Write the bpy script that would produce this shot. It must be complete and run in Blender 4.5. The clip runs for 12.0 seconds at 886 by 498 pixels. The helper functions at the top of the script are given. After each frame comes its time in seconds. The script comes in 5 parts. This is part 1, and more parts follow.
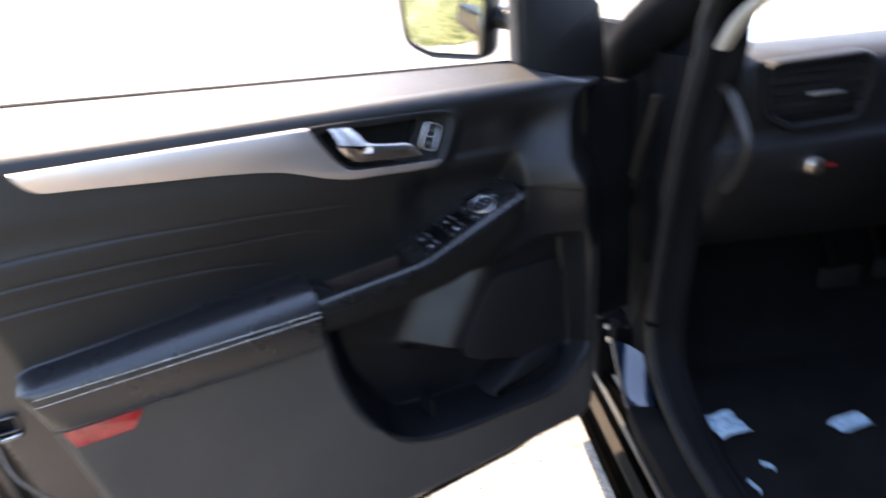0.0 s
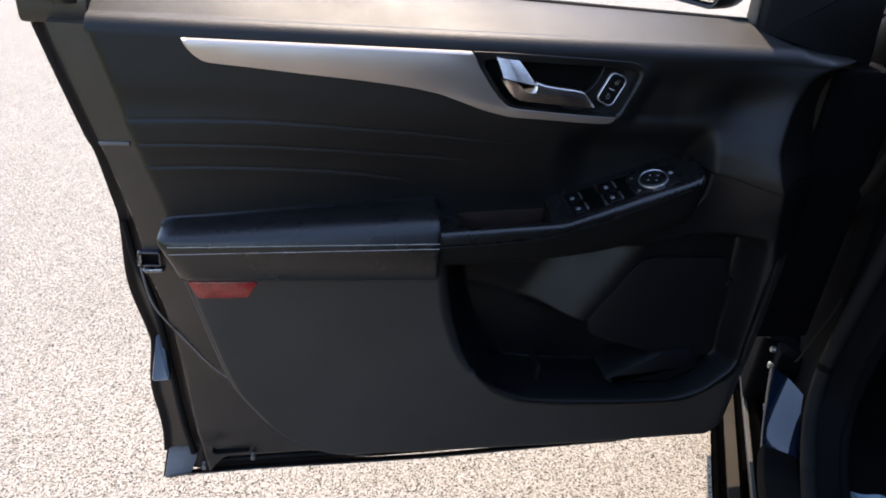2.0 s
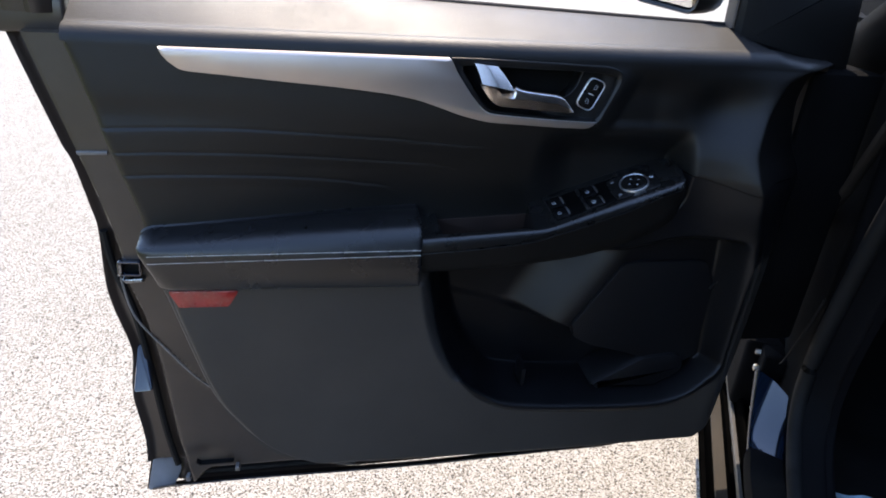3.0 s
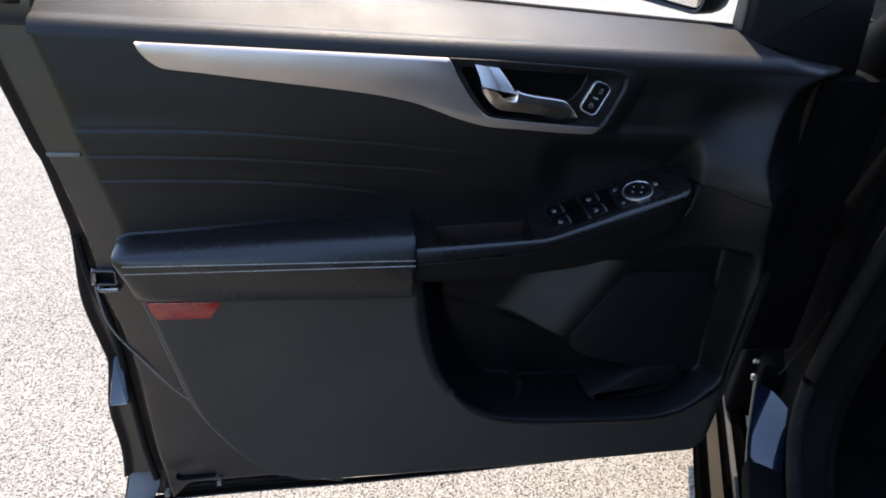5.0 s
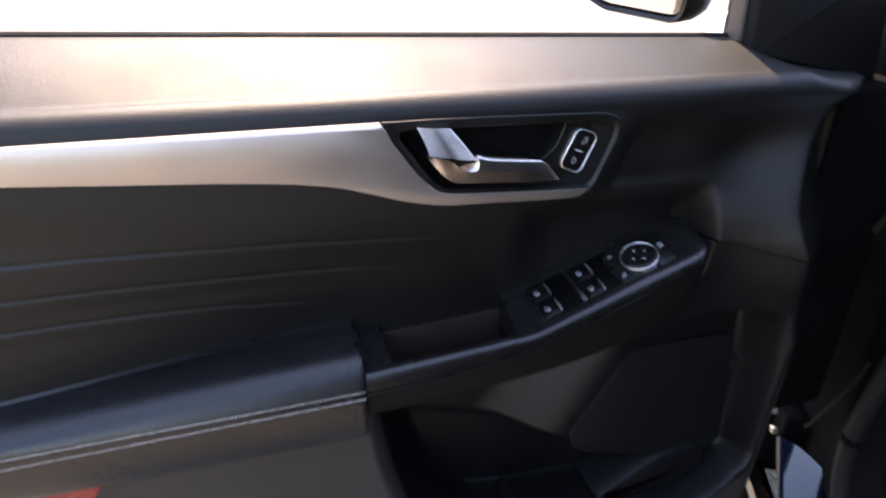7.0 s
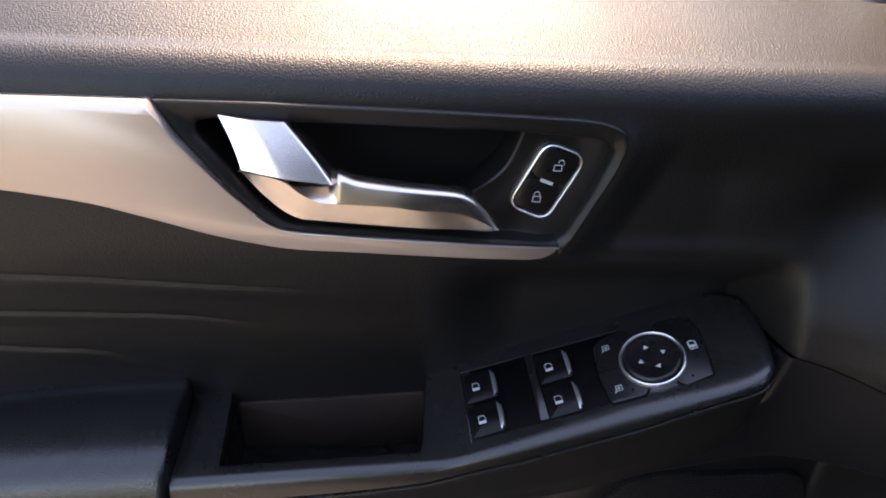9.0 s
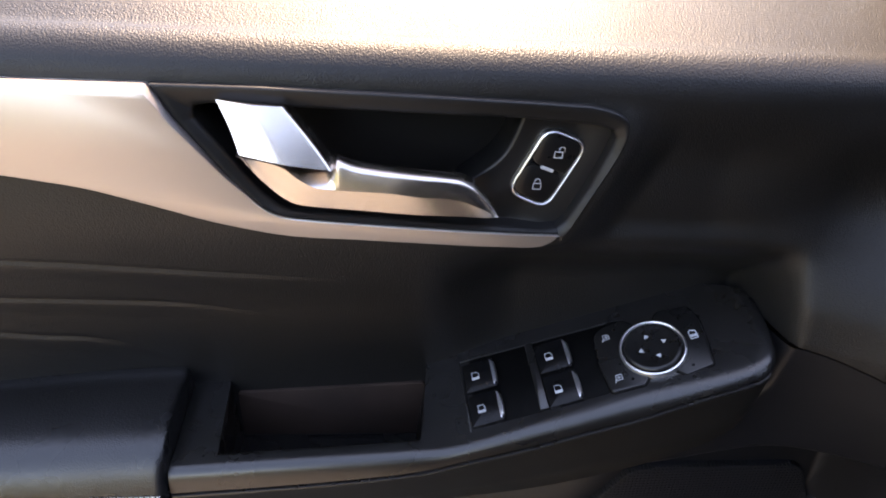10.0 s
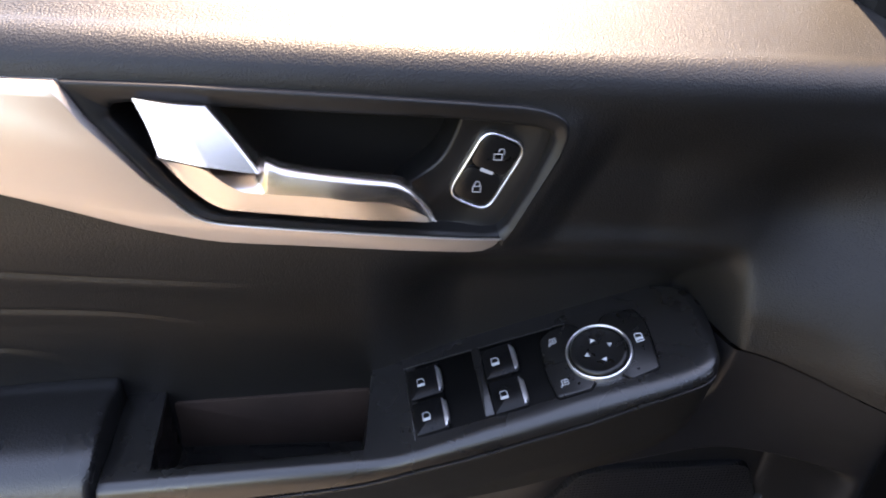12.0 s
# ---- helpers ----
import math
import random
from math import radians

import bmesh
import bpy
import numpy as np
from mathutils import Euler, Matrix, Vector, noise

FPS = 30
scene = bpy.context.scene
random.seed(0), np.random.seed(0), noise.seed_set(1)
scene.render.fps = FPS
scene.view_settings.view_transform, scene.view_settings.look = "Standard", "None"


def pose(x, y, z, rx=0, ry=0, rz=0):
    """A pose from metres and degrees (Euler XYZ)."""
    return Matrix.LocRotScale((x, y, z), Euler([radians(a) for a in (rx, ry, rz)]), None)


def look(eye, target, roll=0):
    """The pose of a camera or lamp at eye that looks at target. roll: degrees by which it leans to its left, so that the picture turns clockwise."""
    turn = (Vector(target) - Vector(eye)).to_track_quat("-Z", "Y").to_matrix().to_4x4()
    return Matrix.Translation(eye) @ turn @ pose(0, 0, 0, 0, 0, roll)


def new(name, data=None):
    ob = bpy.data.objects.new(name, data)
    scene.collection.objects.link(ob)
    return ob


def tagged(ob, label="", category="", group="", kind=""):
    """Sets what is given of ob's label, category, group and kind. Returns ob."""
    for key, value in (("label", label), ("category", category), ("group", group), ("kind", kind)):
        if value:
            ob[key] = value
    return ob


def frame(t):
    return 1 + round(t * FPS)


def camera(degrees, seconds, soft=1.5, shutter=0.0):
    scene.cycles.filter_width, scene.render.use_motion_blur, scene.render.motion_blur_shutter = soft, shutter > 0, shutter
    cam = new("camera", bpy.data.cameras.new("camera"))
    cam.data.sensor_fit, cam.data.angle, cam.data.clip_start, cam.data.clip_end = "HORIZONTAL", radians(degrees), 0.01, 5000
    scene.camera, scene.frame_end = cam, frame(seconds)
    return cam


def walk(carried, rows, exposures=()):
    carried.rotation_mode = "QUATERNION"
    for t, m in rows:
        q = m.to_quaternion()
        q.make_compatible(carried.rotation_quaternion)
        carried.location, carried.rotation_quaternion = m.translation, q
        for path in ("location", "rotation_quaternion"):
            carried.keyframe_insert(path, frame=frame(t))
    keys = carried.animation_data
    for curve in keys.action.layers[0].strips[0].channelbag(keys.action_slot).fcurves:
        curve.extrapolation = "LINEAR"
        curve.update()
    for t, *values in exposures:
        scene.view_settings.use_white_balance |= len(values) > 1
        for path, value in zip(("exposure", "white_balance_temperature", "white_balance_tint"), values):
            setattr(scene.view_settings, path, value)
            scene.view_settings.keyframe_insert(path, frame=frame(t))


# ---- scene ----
cam = camera(68.5, 12.0, 1.8, 0.5)
PATH = [
    (0, (-0.276, -0.867, 1.217), (0.603, 0.754, 0.442), -5.5),
    (0.2, (-0.285, -0.815, 1.231), (0.441, 0.881, 0.458), -2.8),
    (0.5, (-0.275, -0.735, 1.229), (0.284, 0.998, 0.4), -0.4),
    (0.8, (-0.215, -0.746, 1.221), (0.123, 1.031, 0.368), 0.4),
    (1, (-0.188, -0.75, 1.22), (0.13, 0.971, 0.252), 1.5),
    (1.5, (-0.153, -0.811, 1.237), (0.13, 0.916, 0.269), 1.1),
    (2, (-0.15, -0.828, 1.228), (0.104, 0.893, 0.24), 2.4),
    (2.5, (-0.135, -0.827, 1.228), (0.14, 0.895, 0.249), 1.8),
    (3, (-0.135, -0.829, 1.227), (0.143, 0.899, 0.258), 2.1),
    (5, (-0.143, -0.776, 1.224), (0.183, 0.934, 0.239), 3.3),
    (5.5, (-0.156, -0.752, 1.222), (0.182, 0.945, 0.219), 3.3),
    (6, (-0.15, -0.78, 1.228), (0.172, 0.927, 0.237), 2.4),
    (6.5, (-0.167, -0.724, 1.222), (0.323, 0.957, 0.256), 1.9),
    (6.7, (-0.151, -0.647, 1.221), (0.387, 1.026, 0.266), -0.4),
    (8.3, (0.119, -0.3, 1.158), (0.215, 1.363, 0.052), 0.6),
    (8.5, (0.117, -0.303, 1.156), (0.226, 1.353, 0.04), 1.2),
    (9, (0.116, -0.301, 1.156), (0.243, 1.35, 0.034), 1.3),
    (9.5, (0.115, -0.3, 1.156), (0.24, 1.351, 0.033), 1.3),
    (10, (0.117, -0.301, 1.152), (0.24, 1.339, 0.013), 1.4),
    (10.5, (0.123, -0.297, 1.15), (0.283, 1.331, 0.001), 2.0),
    (11, (0.129, -0.293, 1.15), (0.308, 1.335, 0.002), 2.9),
    (11.5, (0.13, -0.294, 1.149), (0.311, 1.332, -0.001), 3.3),
    (12, (0.133, -0.291, 1.149), (0.359, 1.337, 0.009), 3.1),
]
EXPOSURES = [(0.0, 3.38, 7600, 18), (0.3, 2.43, 7050, 15), (0.5, 1.98, 7250, 15), (1.0, 2.11, 7750, 16), (1.5, 2.37, 7050, 13), (2.0, 2.08, 7200, 16), (3.0, 2.23, 6800, 14), (5.0, 2.12, 6900, 13), (5.5, 2.58, 7650, 18), (6.0, 2.3, 7550, 17), (6.5, 2.74, 7900, 21), (8.3, 2.92, 8600, 24), (9.0, 2.92, 8900, 24), (9.7, 3.17, 9250, 24), (10.5, 3.27, 9250, 24), (11.0, 3.42, 9150, 24), (12.0, 3.55, 9150, 23)]
walk(cam, [(t, look(eye, target, roll)) for t, eye, target, roll in PATH], EXPOSURES)

# ---- light ----
SUN_TURN, SUN_HIGH = 9.0, 57.5          # degrees from +y towards +x, degrees above the horizon
world = bpy.data.worlds.new("sky")
scene.world = world
world.use_nodes = True
wn = world.node_tree.nodes
sky = wn.new("ShaderNodeTexSky")
sky.sky_type, sky.sun_disc = "NISHITA", False
sky.air_density, sky.dust_density, sky.ozone_density = 1.0, 0.5, 2.0
sky.sun_elevation, sky.sun_rotation = radians(SUN_HIGH), radians(SUN_TURN)
world.node_tree.links.new(sky.outputs["Color"], wn["Background"].inputs["Color"])
wn["Background"].inputs["Strength"].default_value = 0.15
sun = new("sun", bpy.data.lights.new("sun", "SUN"))
sun.data.energy, sun.data.angle, sun.data.color = 2.0, radians(0.5), (1.0, 0.90, 0.76)
SUN_DIR = Vector((math.sin(radians(SUN_TURN)) * math.cos(radians(SUN_HIGH)), math.cos(radians(SUN_TURN)) * math.cos(radians(SUN_HIGH)), math.sin(radians(SUN_HIGH))))
sun.matrix_world = look(SUN_DIR * 20, (0, 0, 0))


# ---- materials ----
class Mat:
    """A small node builder round one Principled shader."""

    def __init__(self, name, colour, rough=0.5, metal=0.0, coat=0.0, coat_rough=0.05, spec=0.5):
        self.m = bpy.data.materials.new(name)
        self.m.use_nodes = True
        self.t = self.m.node_tree
        self.p = self.t.nodes["Principled BSDF"]
        for key, value in (("Base Color", (*colour, 1)), ("Roughness", rough), ("Metallic", metal), ("Coat Weight", coat), ("Coat Roughness", coat_rough), ("Specular IOR Level", spec)):
            self.p.inputs[key].default_value = value
        self.colour, self.rough = colour, rough

    def node(self, kind, **inputs):
        n = self.t.nodes.new(kind)
        for key, value in inputs.items():
            n.inputs[key.replace("_", " ")].default_value = value
        return n

    def link(self, a, b):
        self.t.links.new(a, b)

    def coords(self, scale=(1, 1, 1)):
        c = self.t.nodes.new("ShaderNodeNewGeometry")
        mp = self.t.nodes.new("ShaderNodeMapping")
        mp.inputs["Scale"].default_value = scale
        self.link(c.outputs["Position"], mp.inputs["Vector"])
        return mp.outputs["Vector"]

    def noise(self, scale, detail=3.0, rough=0.55, vec=None):
        n = self.node("ShaderNodeTexNoise", Scale=scale, Detail=detail, Roughness=rough)
        self.link(vec or self.coords(), n.inputs["Vector"])
        return n.outputs["Fac"]

    def ramp(self, fac, *stops):
        r = self.t.nodes.new("ShaderNodeValToRGB")
        while len(r.color_ramp.elements) < len(stops):
            r.color_ramp.elements.new(0.5)
        for e, (pos, col) in zip(r.color_ramp.elements, stops):
            e.position, e.color = pos, (*col, 1) if len(col) == 3 else col
        self.link(fac, r.inputs["Fac"])
        return r.outputs["Color"]

    def mix(self, fac, a, b, how="MIX"):
        n = self.t.nodes.new("ShaderNodeMix")
        n.data_type, n.blend_type = "RGBA", how
        for sock, value in ((n.inputs["Factor"], fac), (n.inputs["A"], a), (n.inputs["B"], b)):
            if isinstance(value, bpy.types.NodeSocket):
                self.link(value, sock)
            else:
                sock.default_value = value if isinstance(value, (int, float)) else (*value, 1)
        return n.outputs["Result"]

    def bump(self, height, strength=0.3, distance=0.001):
        b = self.node("ShaderNodeBump", Strength=strength, Distance=distance)
        self.link(height, b.inputs["Height"])
        if self.p.inputs["Normal"].is_linked:
            self.link(self.p.inputs["Normal"].links[0].from_socket, b.inputs["Normal"])
        self.link(b.outputs["Normal"], self.p.inputs["Normal"])
        return self

    def wear(self, scale=6.0, amount=0.35, rough_by=0.08):
        """Slow variation of colour and gloss: dust and handling."""
        f = self.noise(scale, 5.0)
        lo, hi = [tuple(c * k for c in self.colour) for k in (1 - amount, 1 + amount)]
        self.link(self.ramp(f, (0.3, lo), (0.7, hi)), self.p.inputs["Base Color"])
        g = self.ramp(self.noise(scale * 2.3, 4.0), (0.3, (self.rough - rough_by,) * 3), (0.7, (self.rough + rough_by,) * 3))
        self.link(g, self.p.inputs["Roughness"])
        return self

    def grain(self, size, strength, depth=0.0003, stretch=(1, 1, 1)):
        """Pebbled leather grain of that size in metres."""
        vec = self.coords(stretch)
        warp = self.node("ShaderNodeTexNoise", Scale=0.35 / size, Detail=2.0)
        self.link(vec, warp.inputs["Vector"])
        add = self.t.nodes.new("ShaderNodeVectorMath")
        add.operation = "MULTIPLY_ADD"
        self.link(warp.outputs["Color"], add.inputs[0])
        add.inputs[1].default_value = (size * 1.2,) * 3
        self.link(vec, add.inputs[2])
        v = self.node("ShaderNodeTexVoronoi", Scale=1.0 / size)
        v.feature = "F1"
        self.link(add.outputs["Vector"], v.inputs["Vector"])
        h = self.ramp(v.outputs["Distance"], (0.1, (1, 1, 1)), (0.75, (0, 0, 0)))
        return self.bump(h, strength, depth)


corner_plastic = Mat("corner_cover_plastic", (0.008, 0.0073, 0.0070), 0.58, spec=0.16).wear(6, 0.2, 0.05).grain(0.001, 0.3, 0.0002)
vinyl = Mat("shoulder_vinyl", (0.0052, 0.0050, 0.0051), 0.48, spec=0.41).wear(5, 0.25, 0.04).grain(0.0010, 0.48, 0.0003)
leather = Mat("armrest_leather", (0.008, 0.008, 0.0088), 0.29, spec=0.6).wear(7, 0.25, 0.05).grain(0.0012, 0.42, 0.0002)
lower_plastic = Mat("lower_door_plastic", (0.035, 0.0310, 0.0272), 0.56).wear(4, 0.22, 0.05).grain(0.0009, 0.25, 0.0002)
edge_highlight_grey = Mat("edge_highlight_plastic", (0.045, 0.041, 0.038), 0.34).wear(20, 0.2, 0.05)
sash = Mat("sash_joint_plastic", (0.16, 0.15, 0.145), 0.4).wear(30, 0.15, 0.05)
pod_plastic = Mat("switch_pod_plastic", (0.007, 0.0068, 0.0070), 0.27, spec=0.70).wear(9, 0.2, 0.04).grain(0.0006, 0.15, 0.0001)
pod_under = Mat("pod_base_plastic", (0.0055, 0.0050, 0.0046), 0.58, spec=0.2).wear(9, 0.2, 0.05).grain(0.0007, 0.2, 0.0001)
bezel_plastic = Mat("bezel_plastic", (0.008, 0.0078, 0.008), 0.42, spec=0.34).wear(9, 0.2, 0.05).grain(0.0006, 0.12, 0.0001)
cavity_plastic = Mat("cavity_plastic", (0.005, 0.005, 0.005), 0.75, spec=0.15).wear(9, 0.2, 0.05)
# near-black for the shaded side and grooves of the sill
sill_shade_black = Mat("sill_shade_black", (0.0014, 0.0013, 0.0012), 0.95, spec=0.0).wear(20, 0.3, 0.04)
well_black = Mat("switch_well_shade", (0.002, 0.002, 0.002), 0.45, spec=0.06).wear(40, 0.2, 0.05)
crease_grey = Mat("crease_highlight", (0.20, 0.19, 0.18), 0.5).wear(30, 0.2, 0.05)
gloss_black = Mat("piano_black", (0.006, 0.006, 0.007), 0.16, coat=0.5).wear(30, 0.2, 0.05)
button_satin = Mat("satin_button_plastic", (0.006, 0.006, 0.0063), 0.30, spec=0.42).wear(40, 0.2, 0.05)
button_black = Mat("button_plastic", (0.004, 0.004, 0.0045), 0.24, spec=0.2).wear(40, 0.2, 0.05)
# lower door plastic darkened for the shade inside the recess
pocket_shade_black = Mat("pocket_shade_black", (0.0055, 0.0055, 0.0066), 0.42, spec=0.3).wear(8, 0.25, 0.05).grain(0.001, 0.2, 0.0002)
rubber = Mat("rubber_seal", (0.006, 0.006, 0.0064), 0.7, spec=0.24).wear(14, 0.3, 0.08)
thread = Mat("thread", (0.55, 0.53, 0.50), 0.7).wear(200, 0.2, 0.05)
print_white = Mat("white_print", (0.42, 0.44, 0.46), 0.5).wear(300, 0.08, 0.05)
red_lens = Mat("red_reflector", (0.30, 0.012, 0.012), 0.28, coat=0.6).wear(40, 0.3, 0.08)
chrome = Mat("polished_chrome", (0.70, 0.63, 0.58), 0.25, 1.0).wear(25, 0.03, 0.02)
chrome_ring = Mat("chrome_ring", (0.74, 0.73, 0.72), 0.35, 1.0).wear(60, 0.05, 0.04)
steel = Mat("zinc_steel", (0.55, 0.52, 0.46), 0.35, 1.0).wear(40, 0.2, 0.1)
# base tinted blue to deepen the sky reflected in the sill step
paint = Mat("sky_tinted_black_paint", (0.004, 0.009, 0.020), 0.06, coat=1.0, coat_rough=0.03, spec=0.5).wear(5, 0.3, 0.03)
shut_paint = Mat("door_shut_paint", (0.042, 0.0295, 0.0225), 0.42, coat=0.25, coat_rough=0.2).wear(6, 0.35, 0.08)
headliner = Mat("pale_headliner", (0.36, 0.33, 0.29), 0.9).wear(5, 0.1, 0.04)
# near-black without gloss: the shade on the painted jamb put into its colour
jamb_shade_black = Mat("jamb_shade_black", (0.0045, 0.0045, 0.005), 0.85, spec=0.04).wear(10, 0.3, 0.05)
lining_plastic = Mat("lining_plastic", (0.0035, 0.0035, 0.0042), 0.75, spec=0.08).wear(8, 0.3, 0.05)
cup_light_brown = Mat("cup_wall_light", (0.024, 0.0135, 0.0100), 0.8, spec=0.3).wear(20, 0.2, 0.05)
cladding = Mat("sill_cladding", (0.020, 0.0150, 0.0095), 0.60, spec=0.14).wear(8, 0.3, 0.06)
carpet = Mat("car_carpet", (0.005, 0.005, 0.0052), 0.9, spec=0.1).wear(9, 0.4, 0.05)
carpet.bump(carpet.noise(900, 2.0), 0.6, 0.002)
dash_plastic = Mat("dashboard_plastic", (0.005, 0.005, 0.006), 0.6, spec=0.2).wear(6, 0.25, 0.05).grain(0.0012, 0.3, 0.0002)
film_sheet = Mat("protective_film", (0.28, 0.40, 0.48), 0.25, coat=0.4).wear(30, 0.25, 0.08)
film_sheet.bump(film_sheet.noise(45, 3.0), 0.5, 0.004)
mirror_glass = Mat("mirror_silver", (0.86, 0.88, 0.87), 0.01, 1.0)
mirror_glass.bump(mirror_glass.noise(6, 1.0), 0.02, 0.0004)

dark_steel = Mat("dark_steel", (0.22, 0.23, 0.25), 0.3, 1.0).wear(40, 0.2, 0.1)
trim_metal = Mat("satin_aluminium", (0.57, 0.505, 0.468), 0.46, 0.94)
trim_metal.wear(8, 0.05, 0.04)
trim_metal.bump(trim_metal.noise(1.0, 2.0, 0.6, trim_metal.coords((60, 900, 900))), 0.12, 0.0002)

grille_mat = Mat("speaker_grille", (0.006, 0.006, 0.0075), 0.5, spec=0.25)
gv = grille_mat.node("ShaderNodeTexVoronoi", Scale=310.0, Randomness=0.0)
gv.feature = "F1"
grille_mat.link(grille_mat.coords((1, 0, 1)), gv.inputs["Vector"])
holes = grille_mat.ramp(gv.outputs["Distance"], (0.28, (0, 0, 0)), (0.36, (1, 1, 1)))
grille_mat.link(grille_mat.ramp(holes, (0.0, (0.002, 0.002, 0.002)), (1.0, (0.007, 0.007, 0.009))), grille_mat.p.inputs["Base Color"])
grille_mat.bump(holes, 0.8, 0.0008)

ground_mat = Mat("exposed_aggregate", (0.42, 0.37, 0.31), 0.85)
gp = ground_mat.coords()
stones = ground_mat.node("ShaderNodeTexVoronoi", Scale=310.0)
ground_mat.link(gp, stones.inputs["Vector"])
tone = ground_mat.t.nodes.new("ShaderNodeSeparateColor")
ground_mat.link(stones.outputs["Color"], tone.inputs["Color"])
pebble = ground_mat.ramp(tone.outputs["Red"], (0.0, (0.028, 0.024, 0.020)), (0.14, (0.075, 0.062, 0.050)), (0.24, (0.22, 0.188, 0.150)), (0.45, (0.318, 0.294, 0.246)), (0.75, (0.402, 0.378, 0.327)), (1.0, (0.495, 0.474, 0.428)))
grit = ground_mat.ramp(ground_mat.noise(700, 3.0), (0.35, (0.62, 0.60, 0.58)), (0.62, (1.0, 1.0, 1.0)))
stain = ground_mat.ramp(ground_mat.noise(1.3, 5.0), (0.3, (0.86, 0.85, 0.84)), (0.7, (1.0, 1.0, 1.0)))
ground_mat.link(ground_mat.mix(1.0, ground_mat.mix(1.0, pebble, grit, "MULTIPLY"), stain, "MULTIPLY"), ground_mat.p.inputs["Base Color"])
ground_mat.bump(stones.outputs["Distance"], 0.5, 0.0025)

grass_mat = Mat("dry_grass", (0.10, 0.11, 0.03), 0.7)
grass_mat.link(grass_mat.ramp(grass_mat.noise(7, 5.0), (0.3, (0.035, 0.055, 0.012)), (0.5, (0.11, 0.12, 0.035)), (0.7, (0.24, 0.21, 0.09))), grass_mat.p.inputs["Base Color"])


# ---- building helpers ----
def smooth(a, b, x):
    k = min(1.0, max(0.0, (x - a) / (b - a)))
    return k * k * (3 - 2 * k)


def lerp(a, b, k):
    return a + (b - a) * k


def along(table, x):
    """A smooth curve through (x, value) pairs."""
    xs = [p[0] for p in table]
    if x <= xs[0]:
        return table[0][1]
    if x >= xs[-1]:
        return table[-1][1]
    n = max(i for i, v in enumerate(xs) if v <= x)
    slope = []
    for i in range(len(table)):
        a, b = table[max(0, i - 1)], table[min(len(table) - 1, i + 1)]
        slope.append((b[1] - a[1]) / (b[0] - a[0]))
    (xa, ya), (xb, yb) = table[n], table[n + 1]
    h = xb - xa
    k = (x - xa) / h
    return (2 * k**3 - 3 * k**2 + 1) * ya + (k**3 - 2 * k**2 + k) * h * slope[n] + (-2 * k**3 + 3 * k**2) * yb + (k**3 - k**2) * h * slope[n + 1]


def part(name, bm, material, parent=None, label="", crease=38):
    bmesh.ops.recalc_face_normals(bm, faces=bm.faces)
    me = bpy.data.meshes.new(name)
    bm.to_mesh(me)
    bm.free()
    me.materials.append(material.m)
    for p in me.polygons:
        p.use_smooth = True
    me.set_sharp_from_angle(angle=radians(crease))
    ob = new(name, me)
    if parent:
        ob.parent = parent
    if label:
        tagged(ob, label)
    return ob


def thing(name, label, category, group="", kind=""):
    return tagged(new(name), label, category, group, kind)


def rounded(points, r=0.004, n=5):
    """A closed outline with its corners rounded; a third number on a point is that corner's own radius."""
    out = []
    m = len(points)
    for i, p in enumerate(points):
        c, a, b = [Vector(q[:2]) for q in (p, points[i - 1], points[(i + 1) % m])]
        want = p[2] if len(p) > 2 else r
        u, v = (a - c), (b - c)
        lu, lv = u.length, v.length
        u, v = u / lu, v / lv
        half = u.angle(v) / 2
        d = min(want / max(math.tan(half), 1e-4), lu * 0.48, lv * 0.48)
        if d < 1e-5:
            out.append(c)
            continue
        s, e = c + u * d, c + v * d
        for k in range(n + 1):
            t = k / n
            out.append(s * (1 - t) ** 2 + c * (2 * t * (1 - t)) + e * t**2)
    return out


def resampled(outline, count, start):
    """count points evenly along a closed outline, beginning nearest to start."""
    pts = [Vector(p[:2]) for p in outline]
    first = min(range(len(pts)), key=lambda i: (pts[i] - Vector(start)).length)
    pts = pts[first:] + pts[:first + 1]
    run = [0.0]
    for a, b in zip(pts, pts[1:]):
        run.append(run[-1] + (b - a).length)
    out, j = [], 0
    for k in range(count):
        s = run[-1] * k / count
        while run[j + 1] < s:
            j += 1
        out.append(pts[j].lerp(pts[j + 1], (s - run[j]) / max(run[j + 1] - run[j], 1e-9)))
    return out


def turned(outline):
    return sum(a.x * b.y - b.x * a.y for a, b in zip(outline, outline[1:] + outline[:1])) > 0


def inset(outline, d):
    """The outline moved inwards by d."""
    m, sign = len(outline), 1 if turned(outline) else -1
    out = []
    for i, p in enumerate(outline):
        t = outline[(i + 1) % m] - outline[i - 1]
        t = t.normalized() if t.length > 1e-9 else Vector((1, 0))
        out.append(p + Vector((-t.y, t.x)) * d * sign)
    return out


def loft(bm, rings, close_first=True, close_last=True):
    """Skins closed rings of equal length, in order."""
    rows = [[bm.verts.new(p) for p in ring] for ring in rings]
    for a, b in zip(rows, rows[1:]):
        for i in range(len(a)):
            j = (i + 1) % len(a)
            bm.faces.new((a[i], a[j], b[j], b[i]))
    if close_first:
        bm.faces.new(rows[0])
    if close_last:
        bm.faces.new(rows[-1])
    return rows


def slab(outline, place, low, high, bevel=0.001):
    """A plate of that outline from height low to high, its upper edge rounded. place(u, v, w) gives the spot."""
    bm = bmesh.new()
    steps = [(0, low), (0, high - bevel), (bevel * 0.3, high - bevel * 0.3), (bevel, high)]
    loft(bm, [[place(p.x, p.y, w) for p in inset(outline, d)] for d, w in steps])
    return bm


